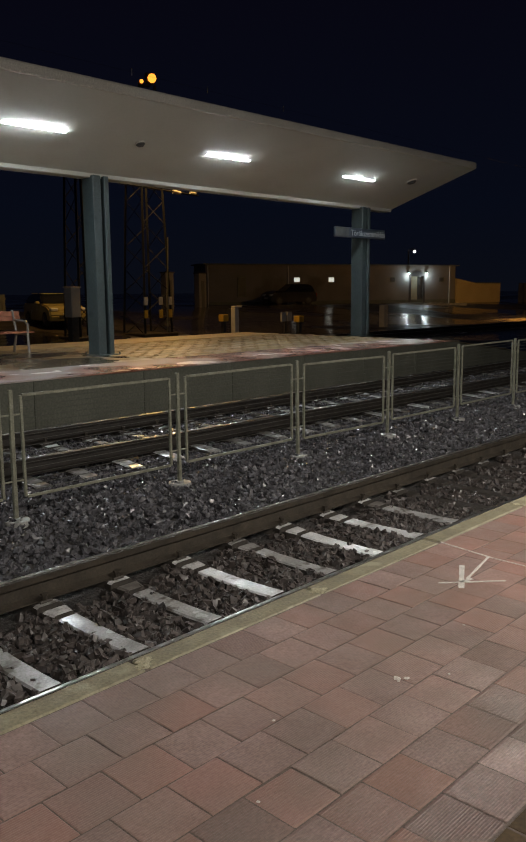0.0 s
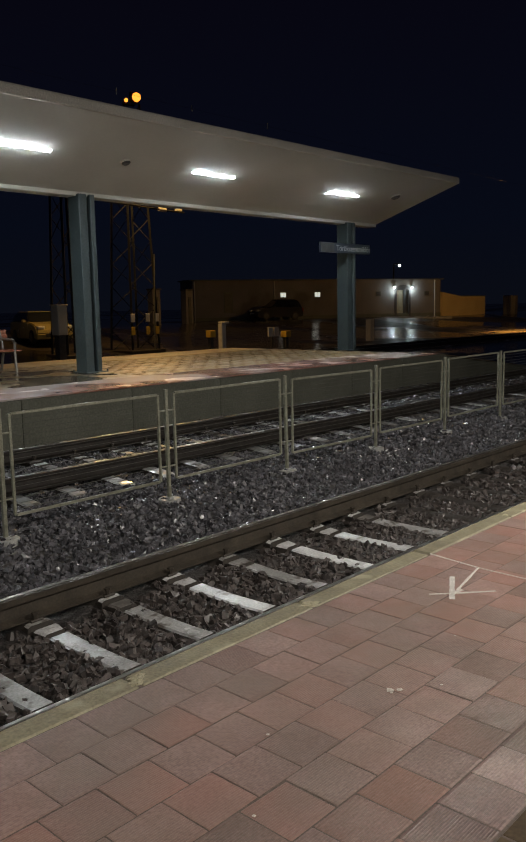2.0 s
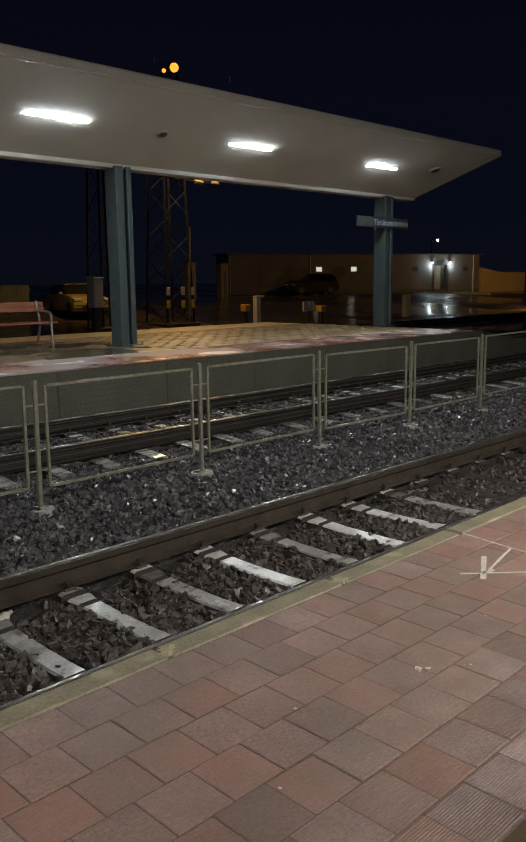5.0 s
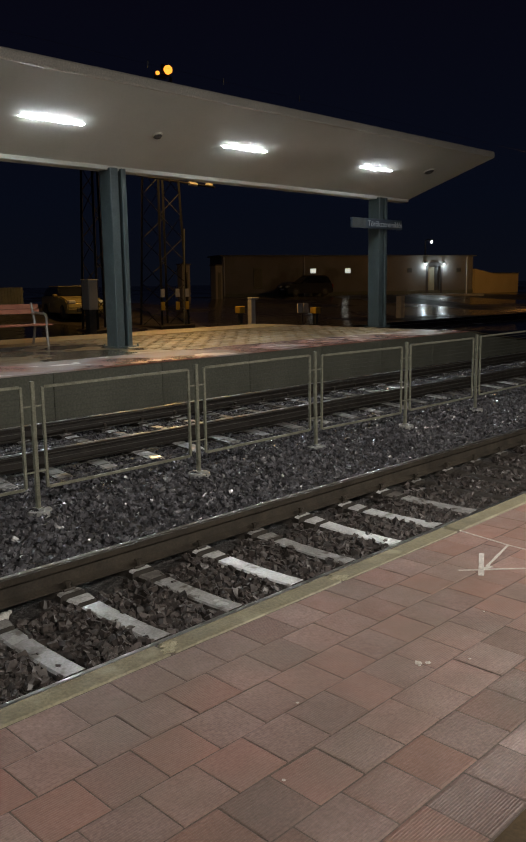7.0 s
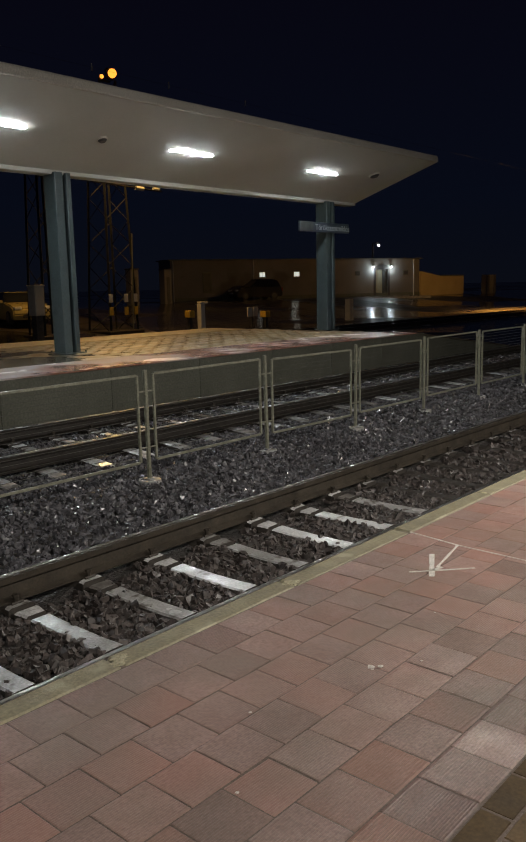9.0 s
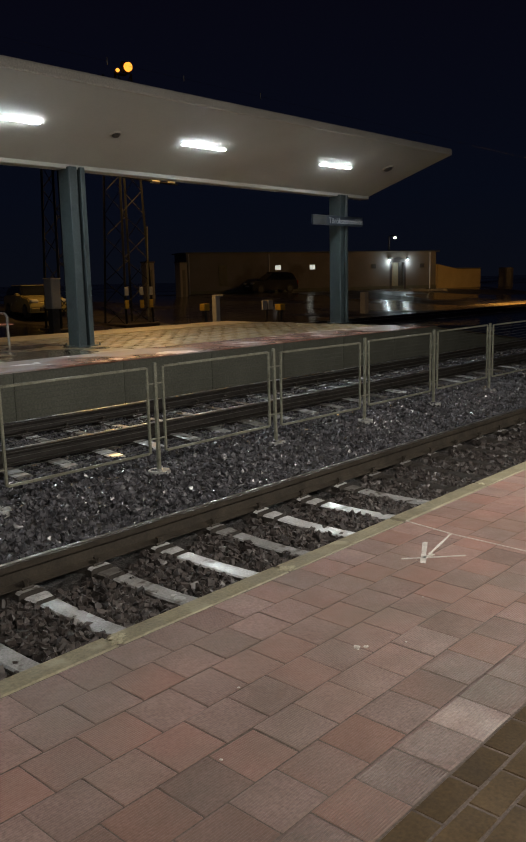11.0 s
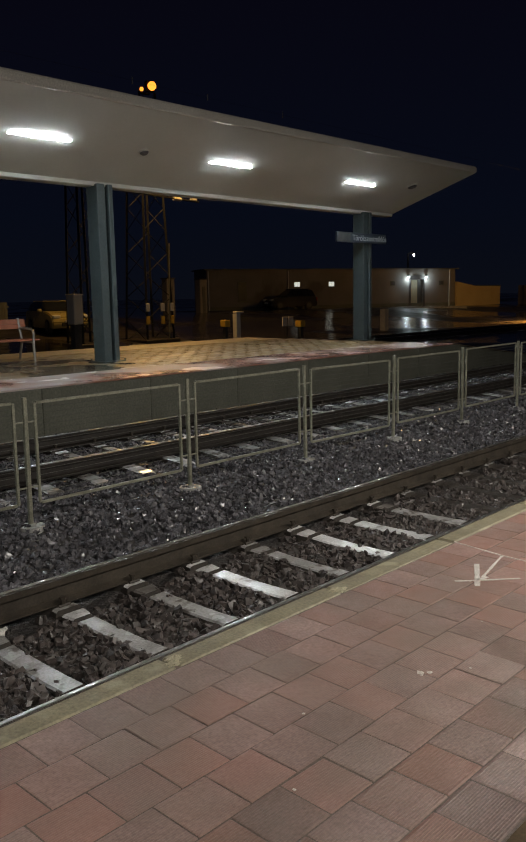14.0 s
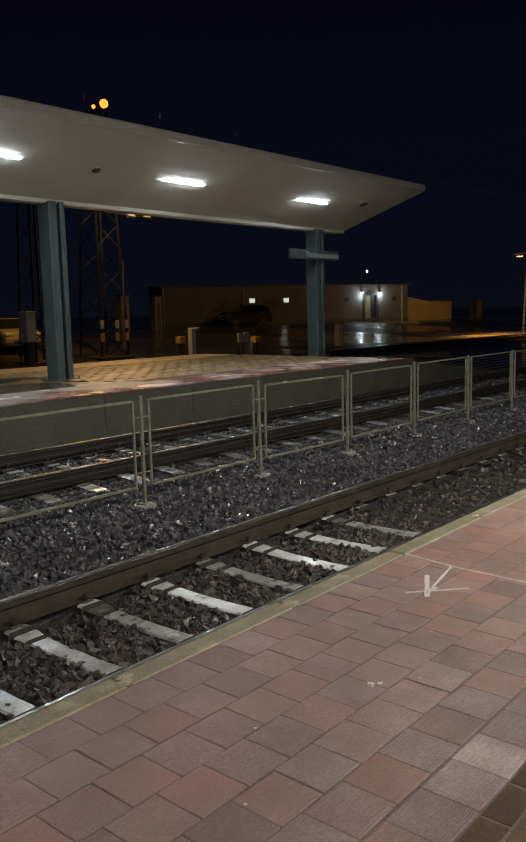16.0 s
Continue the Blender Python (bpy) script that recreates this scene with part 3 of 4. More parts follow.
sensor(17.5, 9.3, 1.1)


def lettering(name, text, size, m, material, parent, label=""):
    cu = bpy.data.curves.new(name, "FONT")
    cu.body, cu.size, cu.extrude, cu.align_y = text, size, 0.003, "CENTER"
    tmp = bpy.data.objects.new(name, cu)
    scene.collection.objects.link(tmp)
    me = bpy.data.meshes.new_from_object(tmp.evaluated_get(bpy.context.evaluated_depsgraph_get()))
    bpy.data.objects.remove(tmp)
    me.materials.clear()
    me.materials.append(material)
    ob = new(name, me)
    ob.parent = parent
    ob.matrix_basis = m
    return tagged(ob, label) if label else ob


sign = thing("station_sign", (16.16, 10.66, 2.79), "dark blue station name sign with white letters on the column", "sign")
part("board", box(0, 2.14, -0.03, 0.03, -0.125, 0.125, 0.008), SIGNBLUE, sign)
part("blank_panel", box(0.02, 0.55, -0.035, -0.031, -0.115, 0.115), CAST, sign, "bare grey strip of the board")
lettering("letters", "Törökszentmiklós", 0.205, pose(0.64, -0.034, -0.008, 90, 0, 0), LETTER, sign, "white painted letters")
for sx in (1.30, 1.62):
    part("bracket", box(sx - 0.03, sx + 0.03, 0.031, 0.06, -0.1, 0.1), CAST, sign)


# ---- bench ----
def bench():
    t = thing("bench", (7.75, 12.7, DECK), "wooden slatted bench with dark iron legs on the island platform", "bench")
    for z, y in ((0.69, 0.30), (0.79, 0.325)):
        part("back_slat", box(-0.95, 0.95, y, y + 0.035, z - 0.0485, z + 0.0485, 0.006), WOOD, t)
    for y in (-0.18, -0.06, 0.06, 0.18):
        part("seat_slat", box(-0.95, 0.95, y - 0.05, y + 0.05, 0.405, 0.44, 0.008), WOOD, t)
    for x in (-0.80, 0.80):
        leg = bmesh.new()
        for a, b in (((x, -0.25, 0), (x, -0.22, 0.40)), ((x, -0.22, 0.40), (x, -0.24, 0.58)), ((x, -0.24, 0.58), (x, -0.16, 0.64)), ((x, -0.16, 0.64), (x, 0.29, 0.66)), ((x, 0.35, 0), (x, 0.22, 0.40)), ((x, 0.22, 0.40), (x, 0.35, 0.86)), ((x, -0.22, 0.39), (x, 0.22, 0.39))):
            rod(a, b, 0.027, 8, leg)
        part("leg_frame", leg, PALESTEEL, t, "grey metal side frame with armrest")


bench()


# ---- fence between the tracks ----
def fence():
    t = thing("fence", (0, 4.0, -0.62), "galvanised steel mesh fence between the tracks", "fence")
    post = box(-0.018, 0.018, -0.018, 0.018, -0.1, 1.135, 0.004)
    post = mesh_of(post, "post", GALV)
    tab = mesh_of(box(-0.06, 0.06, -0.007, 0.007, -0.007, 0.007, 0.002), "bracket", GALV)
    pad = bmesh.new()
    rod((0, 0, -0.08), (0, 0, 0.016), 0.125, 16, pad, 0.115)
    rod((0, 0, 0.016), (0, 0, 0.03), 0.04, 10, pad)
    pad = mesh_of(pad, "footing", FOOTING)
    fr = bmesh.new()
    w, zl, zh = 1.84 - 0.21, 0.21, 1.09
    for a, b in (((0, zl), (0, zh)), ((w, zl), (w, zh))):
        box(a[0] - 0.0125, a[0] + 0.0125, -0.0125, 0.0125, a[1], b[1], 0.003, fr)
    for z in (zl, zh):
        box(0.0125, w - 0.0125, -0.0125, 0.0125, z - 0.0125, z + 0.0125, 0.003, fr)
    fr = mesh_of(fr, "panel_frame", GALV)
    wires = bmesh.new()
    for i in range(1, 18):
        z = zl + (zh - zl) * i / 18
        rod((0.015, 0, z), (w - 0.015, 0, z), 0.0025, 4, wires)
    wires = mesh_of(wires, "wire_mesh", WIRE)
    for k in range(-3, 22):
        x = 3.40 + 1.84 * k
        p = part("post", post, None, t)
        p.location.x = x
        p.rotation_euler = (radians(random.uniform(-0.5, 0.5)), radians(random.uniform(-0.4, 0.4)), 0)
        f = part("footing", pad, None, t, "round concrete footing")
        f.location = (x, 0, 0)
        f.rotation_euler.z = random.uniform(0, 6)
        g = part("panel_frame", fr, None, t)
        g.location = (x + 0.105, 0, random.uniform(-0.012, 0.012))
        g.rotation_euler.y = radians(random.uniform(-0.35, 0.35))
        part("wire_mesh", wires, None, g, "thin horizontal wires")
        for bx_ in (x + 0.055, x - 0.055):
            for bz in (0.35, 0.92):
                b = part("bracket", tab, None, t)
                b.location = (bx_, 0, bz)


fence()


# ---- yard behind ----
def z_yard(x, y):
    return float(yard(np.array(float(x)), np.array(float(y))))


def lattice_mast(x, y, height, half, label):
    z = z_yard(x, y)
    t = thing("lattice_mast", (x, y, z), label, "mast", "catenary masts")
    top = half * 0.55
    for sx in (-1, 1):
        for sy in (-1, 1):
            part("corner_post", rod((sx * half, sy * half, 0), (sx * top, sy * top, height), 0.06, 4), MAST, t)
    n = int(height / 0.9)
    for face in range(4):
        for i in range(n):
            a, b = i / n, (i + 1) / n
            ha, hb = half + (top - half) * a, half + (top - half) * b
            s = 1 if i % 2 else -1
            p, q = Vector((-s * ha, -ha, a * height)), Vector((s * hb, -hb, b * height))
            r = Matrix.Rotation(face * math.pi / 2, 3, "Z")
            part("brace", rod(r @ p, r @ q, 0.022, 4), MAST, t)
    part("footing", box(-half - 0.2, half + 0.2, -half - 0.2, half + 0.2, -0.1, 0.1, 0.03), DARKBROWN, t)
    return t


m2 = lattice_mast(22.35, 25.98, 10.45, 0.75, "tall dark lattice catenary mast with banded posts")
for sx, sy in ((-0.72, -0.80), (0.05, -0.86), (0.62, -0.80)):
    for k, mat in enumerate((YELLOW, WHITE)):
        part("warning_band", box(sx - 0.1, sx + 0.1, sy - 0.03, sy + 0.03, 0.75 + 0.55 * k, 1.1 + 0.55 * k, 0.01), mat, m2, "faded warning band")
part("pull_off_arm", rod((-1.6, -0.4, 6.3), (2.6, -0.6, 6.1), 0.04, 6), MAST, m2)
part("insulator", rod((1.2, -0.5, 6.17), (1.6, -0.52, 6.15), 0.09, 8), WHITE, m2, "pale insulator")
part("insulator", rod((2.2, -0.5, 6.20), (2.5, -0.52, 6.18), 0.08, 8), WHITE, m2, "pale insulator")
part("conduit", rod((0.35, -0.9, 0.0), (0.55, -0.85, 4.2), 0.03, 6), FACE, m2)
lattice_mast(18.9, 25.8, 9.3, 0.55, "dark lattice catenary mast behind the platform column")

cab = thing("relay_cabinet", (18.0, 25.2, z_yard(18, 25)), "pale grey trackside relay cabinet", "cabinet")
part("body", box(-0.21, 0.21, -0.25, 0.25, 0.95, 2.1, 0.02), FASCIA, cab)
part("cabinet_door", box(-0.18, 0.18, -0.27, -0.251, 1.0, 2.05, 0.006), FASCIA, cab)
part("cabinet_cap", box(-0.24, 0.24, -0.29, 0.28, 2.102, 2.14, 0.01), FASCIA, cab)
part("stand", box(-0.16, 0.16, -0.15, 0.15, 0, 0.948), CAST, cab)


def lamp_mast(x, y, top, label, glow, head_turn):
    z = z_yard(x, y)
    t = thing("lamp_mast", (x, y, z), label, "street lamp")
    h = top - z
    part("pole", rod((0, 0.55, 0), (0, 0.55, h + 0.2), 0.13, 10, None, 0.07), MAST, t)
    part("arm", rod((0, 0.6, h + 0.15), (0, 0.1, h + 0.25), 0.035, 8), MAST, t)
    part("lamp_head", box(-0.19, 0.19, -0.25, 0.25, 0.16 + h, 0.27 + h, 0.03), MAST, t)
    b = bmesh.new()
    bmesh.ops.create_icosphere(b, subdivisions=2, radius=0.11, matrix=pose(0.0, -0.16, h - 0.02))
    part("bulb", b, glow, t, "glowing lamp glass")
    return t


sod = thing("floodlight", (22.35, 25.45, 10.1), "pair of glowing orange sodium floodlights on the lattice mast", "floodlight")
part("bracket", box(-0.46, 0.08, 0.0, 0.16, -0.30, -0.24, 0.01), MAST, sod)
part("lamp_body", box(-0.2, 0.2, -0.15, 0.05, -0.22, 0.22, 0.04), MAST, sod)
b = bmesh.new()
bmesh.ops.create_icosphere(b, subdivisions=2, radius=0.19, matrix=pose(0, -0.22, 0))
part("lamp_glass", b, SODIUM, sod, "glowing orange glass")
b = bmesh.new()
bmesh.ops.create_icosphere(b, subdivisions=2, radius=0.085, matrix=pose(-0.42, -0.06, -0.16))
part("small_lamp_glass", b, SODIUM, sod, "small glowing orange glass")
lamp_mast(71.5, 44.2, 5.3, "distant yard lamp with a white light", STAR, 0)


def hatchback(name, x, y, turn, paint, label, long=4.0, high=1.5, lit=False):
    """A small car, its front towards +x before the turn."""
    t = thing(name, (x, y, z_yard(x, y)), label, "car", turn=turn)
    w = 0.84
    low = [(-long / 2, 0.35), (-long / 2 + 0.05, 0.8), (-long / 2 + 0.12, 0.98), (long * 0.18, 0.98), (long * 0.40, 0.86), (long * 0.48, 0.70), (long / 2, 0.45), (long * 0.48, 0.22), (-long * 0.47, 0.22)]
    cabin = [(-long / 2 + 0.12, 0.97), (-long / 2 + 0.35, high - 0.08), (-long * 0.2, high), (long * 0.02, high - 0.04), (long * 0.2, 0.97)]

    def side_shape(outline, half, pull):
        bm = bmesh.new()
        ends = [[bm.verts.new((px, s * (half - pull * max(0, pz - 0.9)), pz)) for px, pz in outline] for s in (-1, 1)]
        k = len(outline)
        for i in range(k):
            bm.faces.new((ends[0][i], ends[0][(i + 1) % k], ends[1][(i + 1) % k], ends[1][i]))
        bm.faces.new(ends[0][::-1])
        bm.faces.new(ends[1])
        bmesh.ops.recalc_face_normals(bm, faces=bm.faces[:])
        bmesh.ops.bevel(bm, geom=bm.edges[:], offset=0.05, segments=2, affect="EDGES")
        return bm

    part("body", side_shape(low, w, 0), paint, t)
    part("cabin", side_shape(cabin, w - 0.03, 0.35), GLASS, t, "dark windows")
    part("roof", box(-long * 0.36, long * 0.02, -0.6, 0.6, high - 0.03, high + 0.015, 0.014), paint, t)
    for wx in (-long * 0.31, long * 0.31):
        for s in (-1, 1):
            part("wheel", rod((wx, s * (w - 0.16), 0.31), (wx, s * (w + 0.02), 0.31), 0.31, 18), BLACK, t)
            part("rim", rod((wx, s * (w + 0.01), 0.31), (wx, s * (w + 0.035), 0.31), 0.2, 12), CAST, t)
    for s in (-1, 1):
        part("headlight", box(long * 0.40, long * 0.49, s * 0.62 - 0.17, s * 0.62 + 0.17, 0.66, 0.80, 0.03), WHITE, t, "glass headlight")
        part("mirror", box(long * 0.12, long * 0.17, s * 0.95 - 0.09, s * 0.95 + 0.09, 0.95, 1.08, 0.03), paint, t)
    for s in (-1, 1):
        part("tail_light", box(-long * 0.502, -long * 0.47, s * 0.68 - 0.12, s * 0.68 + 0.12, 0.62, 0.90, 0.015), TAILRED, t, "red tail light")
    part("rear_plate", box(-long * 0.506, -long * 0.49, -0.26, 0.26, 0.62, 0.73, 0.005), WHITE, t)
    part("grille", box(long * 0.47, long * 0.503, -0.42, 0.42, 0.3, 0.46, 0.02), BLACK, t)
    part("number_plate", box(long * 0.49, long * 0.512, -0.26, 0.26, 0.47, 0.57, 0.005), WHITE, t)
    return t


hatchback("hatchback_car", 20.42, 30.4, -104, SILVER, "parked yellowish hatchback lit by the street lamp", 4.0, 1.42)
hatchback("parked_car", 46.9, 39.4, 158, DARKCAR, "dark parked car in front of the long building", 4.0, 1.55)


# ---- long low building with a lit door ----
def long_building():
    a, b = Vector((42.4, 44.0)), Vector((63.3, 34.5))
    d = b - a
    length, turn = d.length, math.degrees(math.atan2(d.y, d.x))
    z = 0.33
    t = thing("long_building", (a.x, a.y, z), "long low plastered building with two small lit windows", "building", turn=turn)
    door0, door1 = 18.4, 19.65
    for w in ((0, door0, 0, 0.3, -0.4, 3.1), (door1, length, 0, 0.3, -0.4, 3.1), (door0, door1, 0, 0.3, 2.25, 3.1), (0, 0.3, 0.302, 3.0, -0.4, 3.1), (length - 0.3, length, 0.302, 3.0, -0.4, 3.1), (0.3, length - 0.3, 2.7, 3.0, -0.4, 3.1)):
        part("wall", box(*w), PLASTER, t)
    part("roof", prism([(-0.22, 3.102), (3.1, 3.102), (3.1, 3.18), (1.5, 3.21), (-0.22, 3.18)], -0.2, length + 0.25), FACE, t, "flat roof with a thin pale edge")
    part("plinth", box(-0.02, length + 0.02, -0.05, -0.003, -0.4, 0.25, 0.01), FACE, t)
    dr = part("door", box(door0 + 0.08, door1 - 0.08, 0.12, 0.18, -0.05, 2.2, 0.01), DOORPAINT, t, "pale panelled double door")
    part("door_handle", rod((door0 + 0.72, 0.07, 1.05), (door0 + 0.84, 0.07, 1.05), 0.02, 6), CAST, dr)
    for x in (door0, door1 - 0.08):
        part("door_frame", box(x, x + 0.08, 0.06, 0.24, -0.05, 2.25, 0.005), CAST, t)
    arch = bmesh.new()
    outer = [(-0.80, -0.05)] + [(-0.80 * math.cos(k * math.pi / 12), 2.2 + 0.45 * math.sin(k * math.pi / 12)) for k in range(13)] + [(0.80, -0.05)]
    inner = [(max(-0.625, min(0.625, px)), min(pz, 2.25)) for px, pz in outer]
    rims = [[arch.verts.new((door0 + 0.625 + px, yy, pz)) for px, pz in line] for line in (outer, inner) for yy in (-0.09, -0.004)]
    for i in range(14):
        for p, q in ((0, 1), (1, 3), (3, 2), (2, 0)):
            arch.faces.new((rims[p][i], rims[p][i + 1], rims[q][i + 1], rims[q][i]))
    bmesh.ops.recalc_face_normals(arch, faces=arch.faces[:])
    part("arch", arch, ROOF, t, "dark arched surround of the door")
    part("shut_leaf", box(door1 - 0.5, door1 - 0.085, 0.08, 0.118, -0.05, 2.2, 0.01), CAST, dr, "dark narrow door leaf")
    part("apron", box(door0 - 2.6, door1 + 2.2, -3.3, -0.903, -0.4, -0.05, 0.02), CONCRETE, t, "wet concrete apron")
    part("step", box(door0 - 0.3, door1 + 0.3, -0.9, -0.053, -0.4, -0.04, 0.02), CONCRETE, t)
    for x in (7.7, 10.8):
        w = part("window", box(x - 0.28, x + 0.28, -0.03, -0.002, 1.72, 2.16, 0.01), WHITE, t)
        for k in (-1, 1):
            part("pane", box(x + k * 0.125 - 0.11, x + k * 0.125 + 0.11, -0.04, -0.031, 1.77, 2.11), LITPANE, w, "lit pane")
    for x in (2.95,):
        w = part("window", box(x - 0.36, x + 0.36, -0.03, -0.002, 0.6, 2.2, 0.01), FACE, t)
        part("pane", box(x - 0.26, x + 0.26, -0.04, -0.031, 0.7, 2.1), CAST, w)
    for x in (16.6, 21.5):
        w = part("window", box(x - 0.26, x + 0.26, -0.03, -0.002, 1.72, 2.14, 0.01), FACE, t)
        part("pane", box(x - 0.2, x + 0.2, -0.04, -0.031, 1.78, 2.08), CAST, w)
    for x in (door0 - 0.28, door1 + 0.28):
        lamp = part("wall_lamp", box(x - 0.08, x + 0.08, -0.22, -0.004, 2.5, 2.68, 0.02), CAST, t)
        part("lamp_glass", box(x - 0.06, x + 0.06, -0.2, -0.05, 2.4, 2.498, 0.02), DOORLAMP, lamp, "glowing glass")
    for x in (0.15, 6.9, 13.1, 22.3):
        part("downpipe", rod((x, -0.08, -0.3), (x, -0.08, 3.05), 0.05, 8), FASCIA, t)
    m = t.matrix_world
    for x in (door0 - 0.28, door1 + 0.28):
        point_lamp("door_light", m @ Vector((x, -0.32, 2.25)), 30, (0.80, 0.97, 1.0), 0.06)
    return t


long_building()
yw = thing("yard_wall", (63.5, 34.4, 0.2), "ochre rendered yard wall lit by an orange lamp", "wall")
wl = bmesh.new()
rows3 = [[wl.verts.new(p) for p in ((0, y, -0.3), (8.0, y, -0.3), (8.0, y, 1.75), (3.5, y, 1.75), (0, y, 2.15))] for y in (0, 0.3)]
for i in range(5):
    wl.faces.new((rows3[0][i], rows3[0][(i + 1) % 5], rows3[1][(i + 1) % 5], rows3[1][i]))
wl.faces.new(rows3[0])
wl.faces.new(rows3[1][::-1])
bmesh.ops.recalc_face_normals(wl, faces=wl.faces[:])
part("wall_body", wl, OCHRE, yw)
part("coping", box(3.5, 8.05, -0.05, 0.35, 1.752, 1.83, 0.01), FACE, yw)
gp = thing("gate_pillars", (74.0, 33.5, 0.2), "pair of pale gate pillars in the dark", "gate")
for x in (0, 1.4):
    part("pillar", box(x, x + 0.6, -0.3, 0.3, -0.3, 1.8, 0.03), PLASTER, gp)


def shed(x, y, w, h, label, name="garden_shed"):
    t = thing(name, (x, y, z_yard(x, y)), label, "shed")
    part("body", box(0, w, 0, 0.5, -0.1, h, 0.02), PLASTER, t)
    part("roof", box(-0.06, w + 0.06, -0.06, 0.56, h + 0.002, h + 0.08, 0.02), ROOF, t)
    part("door", box(w * 0.3, w * 0.7, -0.03, -0.003, 0, h * 0.8, 0.01), CAST, t)


shed(32.6, 37.0, 0.65, 2.2, "narrow grey hut beside the yard road")
shed(36.3, 38.0, 0.65, 2.2, "narrow grey hut beside the yard road")


def yard_fence():
    t = thing("board_fence", (8.0, 33.0, z_yard(8, 33)), "pale grey panel fence far behind the bench", "fence")
    for k in range(7):
        x = 1.65 * k
        part("post", box(x - 0.06, x + 0.06, -0.06, 0.06, -0.1, 1.3, 0.01), FACE, t)
        for i in range(9):
            bx_ = x + 0.16 + i * 0.16
            part("board", box(bx_ - 0.076, bx_ + 0.076, -0.02, 0.02, 0.1, 1.15, 0.006), FACE, t)
        part("rail", box(x + 0.06, x + 1.59, 0.021, 0.06, 0.9, 0.98), FACE, t)


yard_fence()

m3 = lattice_mast(54.35, 19.5, 9.0, 0.5, "dark catenary mast beside the orange-lit crossing")
part("cantilever", rod((-0.4, -0.3, 5.6), (-4.0, -0.3, 5.2), 0.05, 6), MAST, m3)
for x, z in ((-3.2, 5.1), (-0.9, 5.75)):
    part("insulator", rod((x - 0.45, -0.3, z), (x + 0.45, -0.3, z + 0.05), 0.05, 8), WHITE, m3, "pale insulator")
lamp_mast(47.5, 14.2, 8.3, "sodium lamp over the wet crossing", SODIUM, 0)

# pad laid where the light pools, paler than the yard around it
pad = new("pavement_crossing", mesh_of(box(46, 70, 12.0, 27.0, -0.8, -0.612), "pavement_crossing", CROSSINGPOOL))
tagged(pad, "wet worn asphalt crossing, the orange pool of light also in its pale colour", "pavement", kind="structure")

# small trackside posts
def marker(name, x, y, w, z0, z1, mat, label, category, cap=False):
    z = z_yard(x, y)
    t = thing(name, (x, y, z), label, category)
    if category == "lantern":
        part("stand", box(-w / 4, w / 4, -w / 4, w / 4, -0.05, z1 - z - 0.302), CAST, t)
        part("lantern_box", box(-w / 2, w / 2, -w / 2, w / 2, z1 - z - 0.3, z1 - z, 0.02), mat, t, "yellow box")
    else:
        part("post", box(-w / 2, w / 2, -w / 2, w / 2, -0.05, z1 - z, 0.02), mat, t)
    if cap:
        part("cap", box(-w * 0.5, w * 1.3, -w / 2, w / 2, z1 - z + 0.001, z1 - z + 0.09, 0.02), mat, t)
    return t


marker("point_lantern", 24.3, 23.2, 0.32, 0, 0.36, YELLOW, "yellow trackside point lantern", "lantern")
marker("point_lantern", 29.3, 23.2, 0.36, 0, 0.17, YELLOW, "yellow trackside point lantern", "lantern")
marker("marker_post", 25.0, 23.2, 0.26, 0, 0.63, WHITE, "pale hooked marker post beside the yard track", "post", True)
marker("bollard", 36.6, 23.4, 0.34, 0, 0.55, WHITE, "pale bollard on the wet yard", "bollard")
sb = thing("marker_board", (28.5, 23.3, z_yard(28.5, 23.3)), "two white marker boards on a short stand", "sign")
for x in (-0.2, 0.22):
    part("board", box(x - 0.17, x + 0.17, -0.03, 0.03, 0.55, 1.0, 0.01), WHITE, sb)
part("stand", box(-0.05, 0.05, 0.031, 0.08, -0.05, 0.8), CAST, sb)

# ---- near platform ----
near = new("near_platform", mesh_of(box(-30, 60, -8, 0.06, -1.1, -0.0028), "near_platform", JOINT))
tagged(near, "near platform base with dark sand joints", "platform", kind="structure")
kerb_mesh = mesh_of(box(-0.481, 0.481, -0.003, 0.112, -0.35, 0.004, 0.012), "kerb_stone", KERB)
for k in range(-12, 40):
    s = part("kerb_stone", kerb_mesh, None, near)
    s.location = (1.672 + 0.966 * k + 0.483, 0, random.uniform(-0.004, 0.002))
    s.rotation_euler.z = radians(random.uniform(-0.12, 0.12))


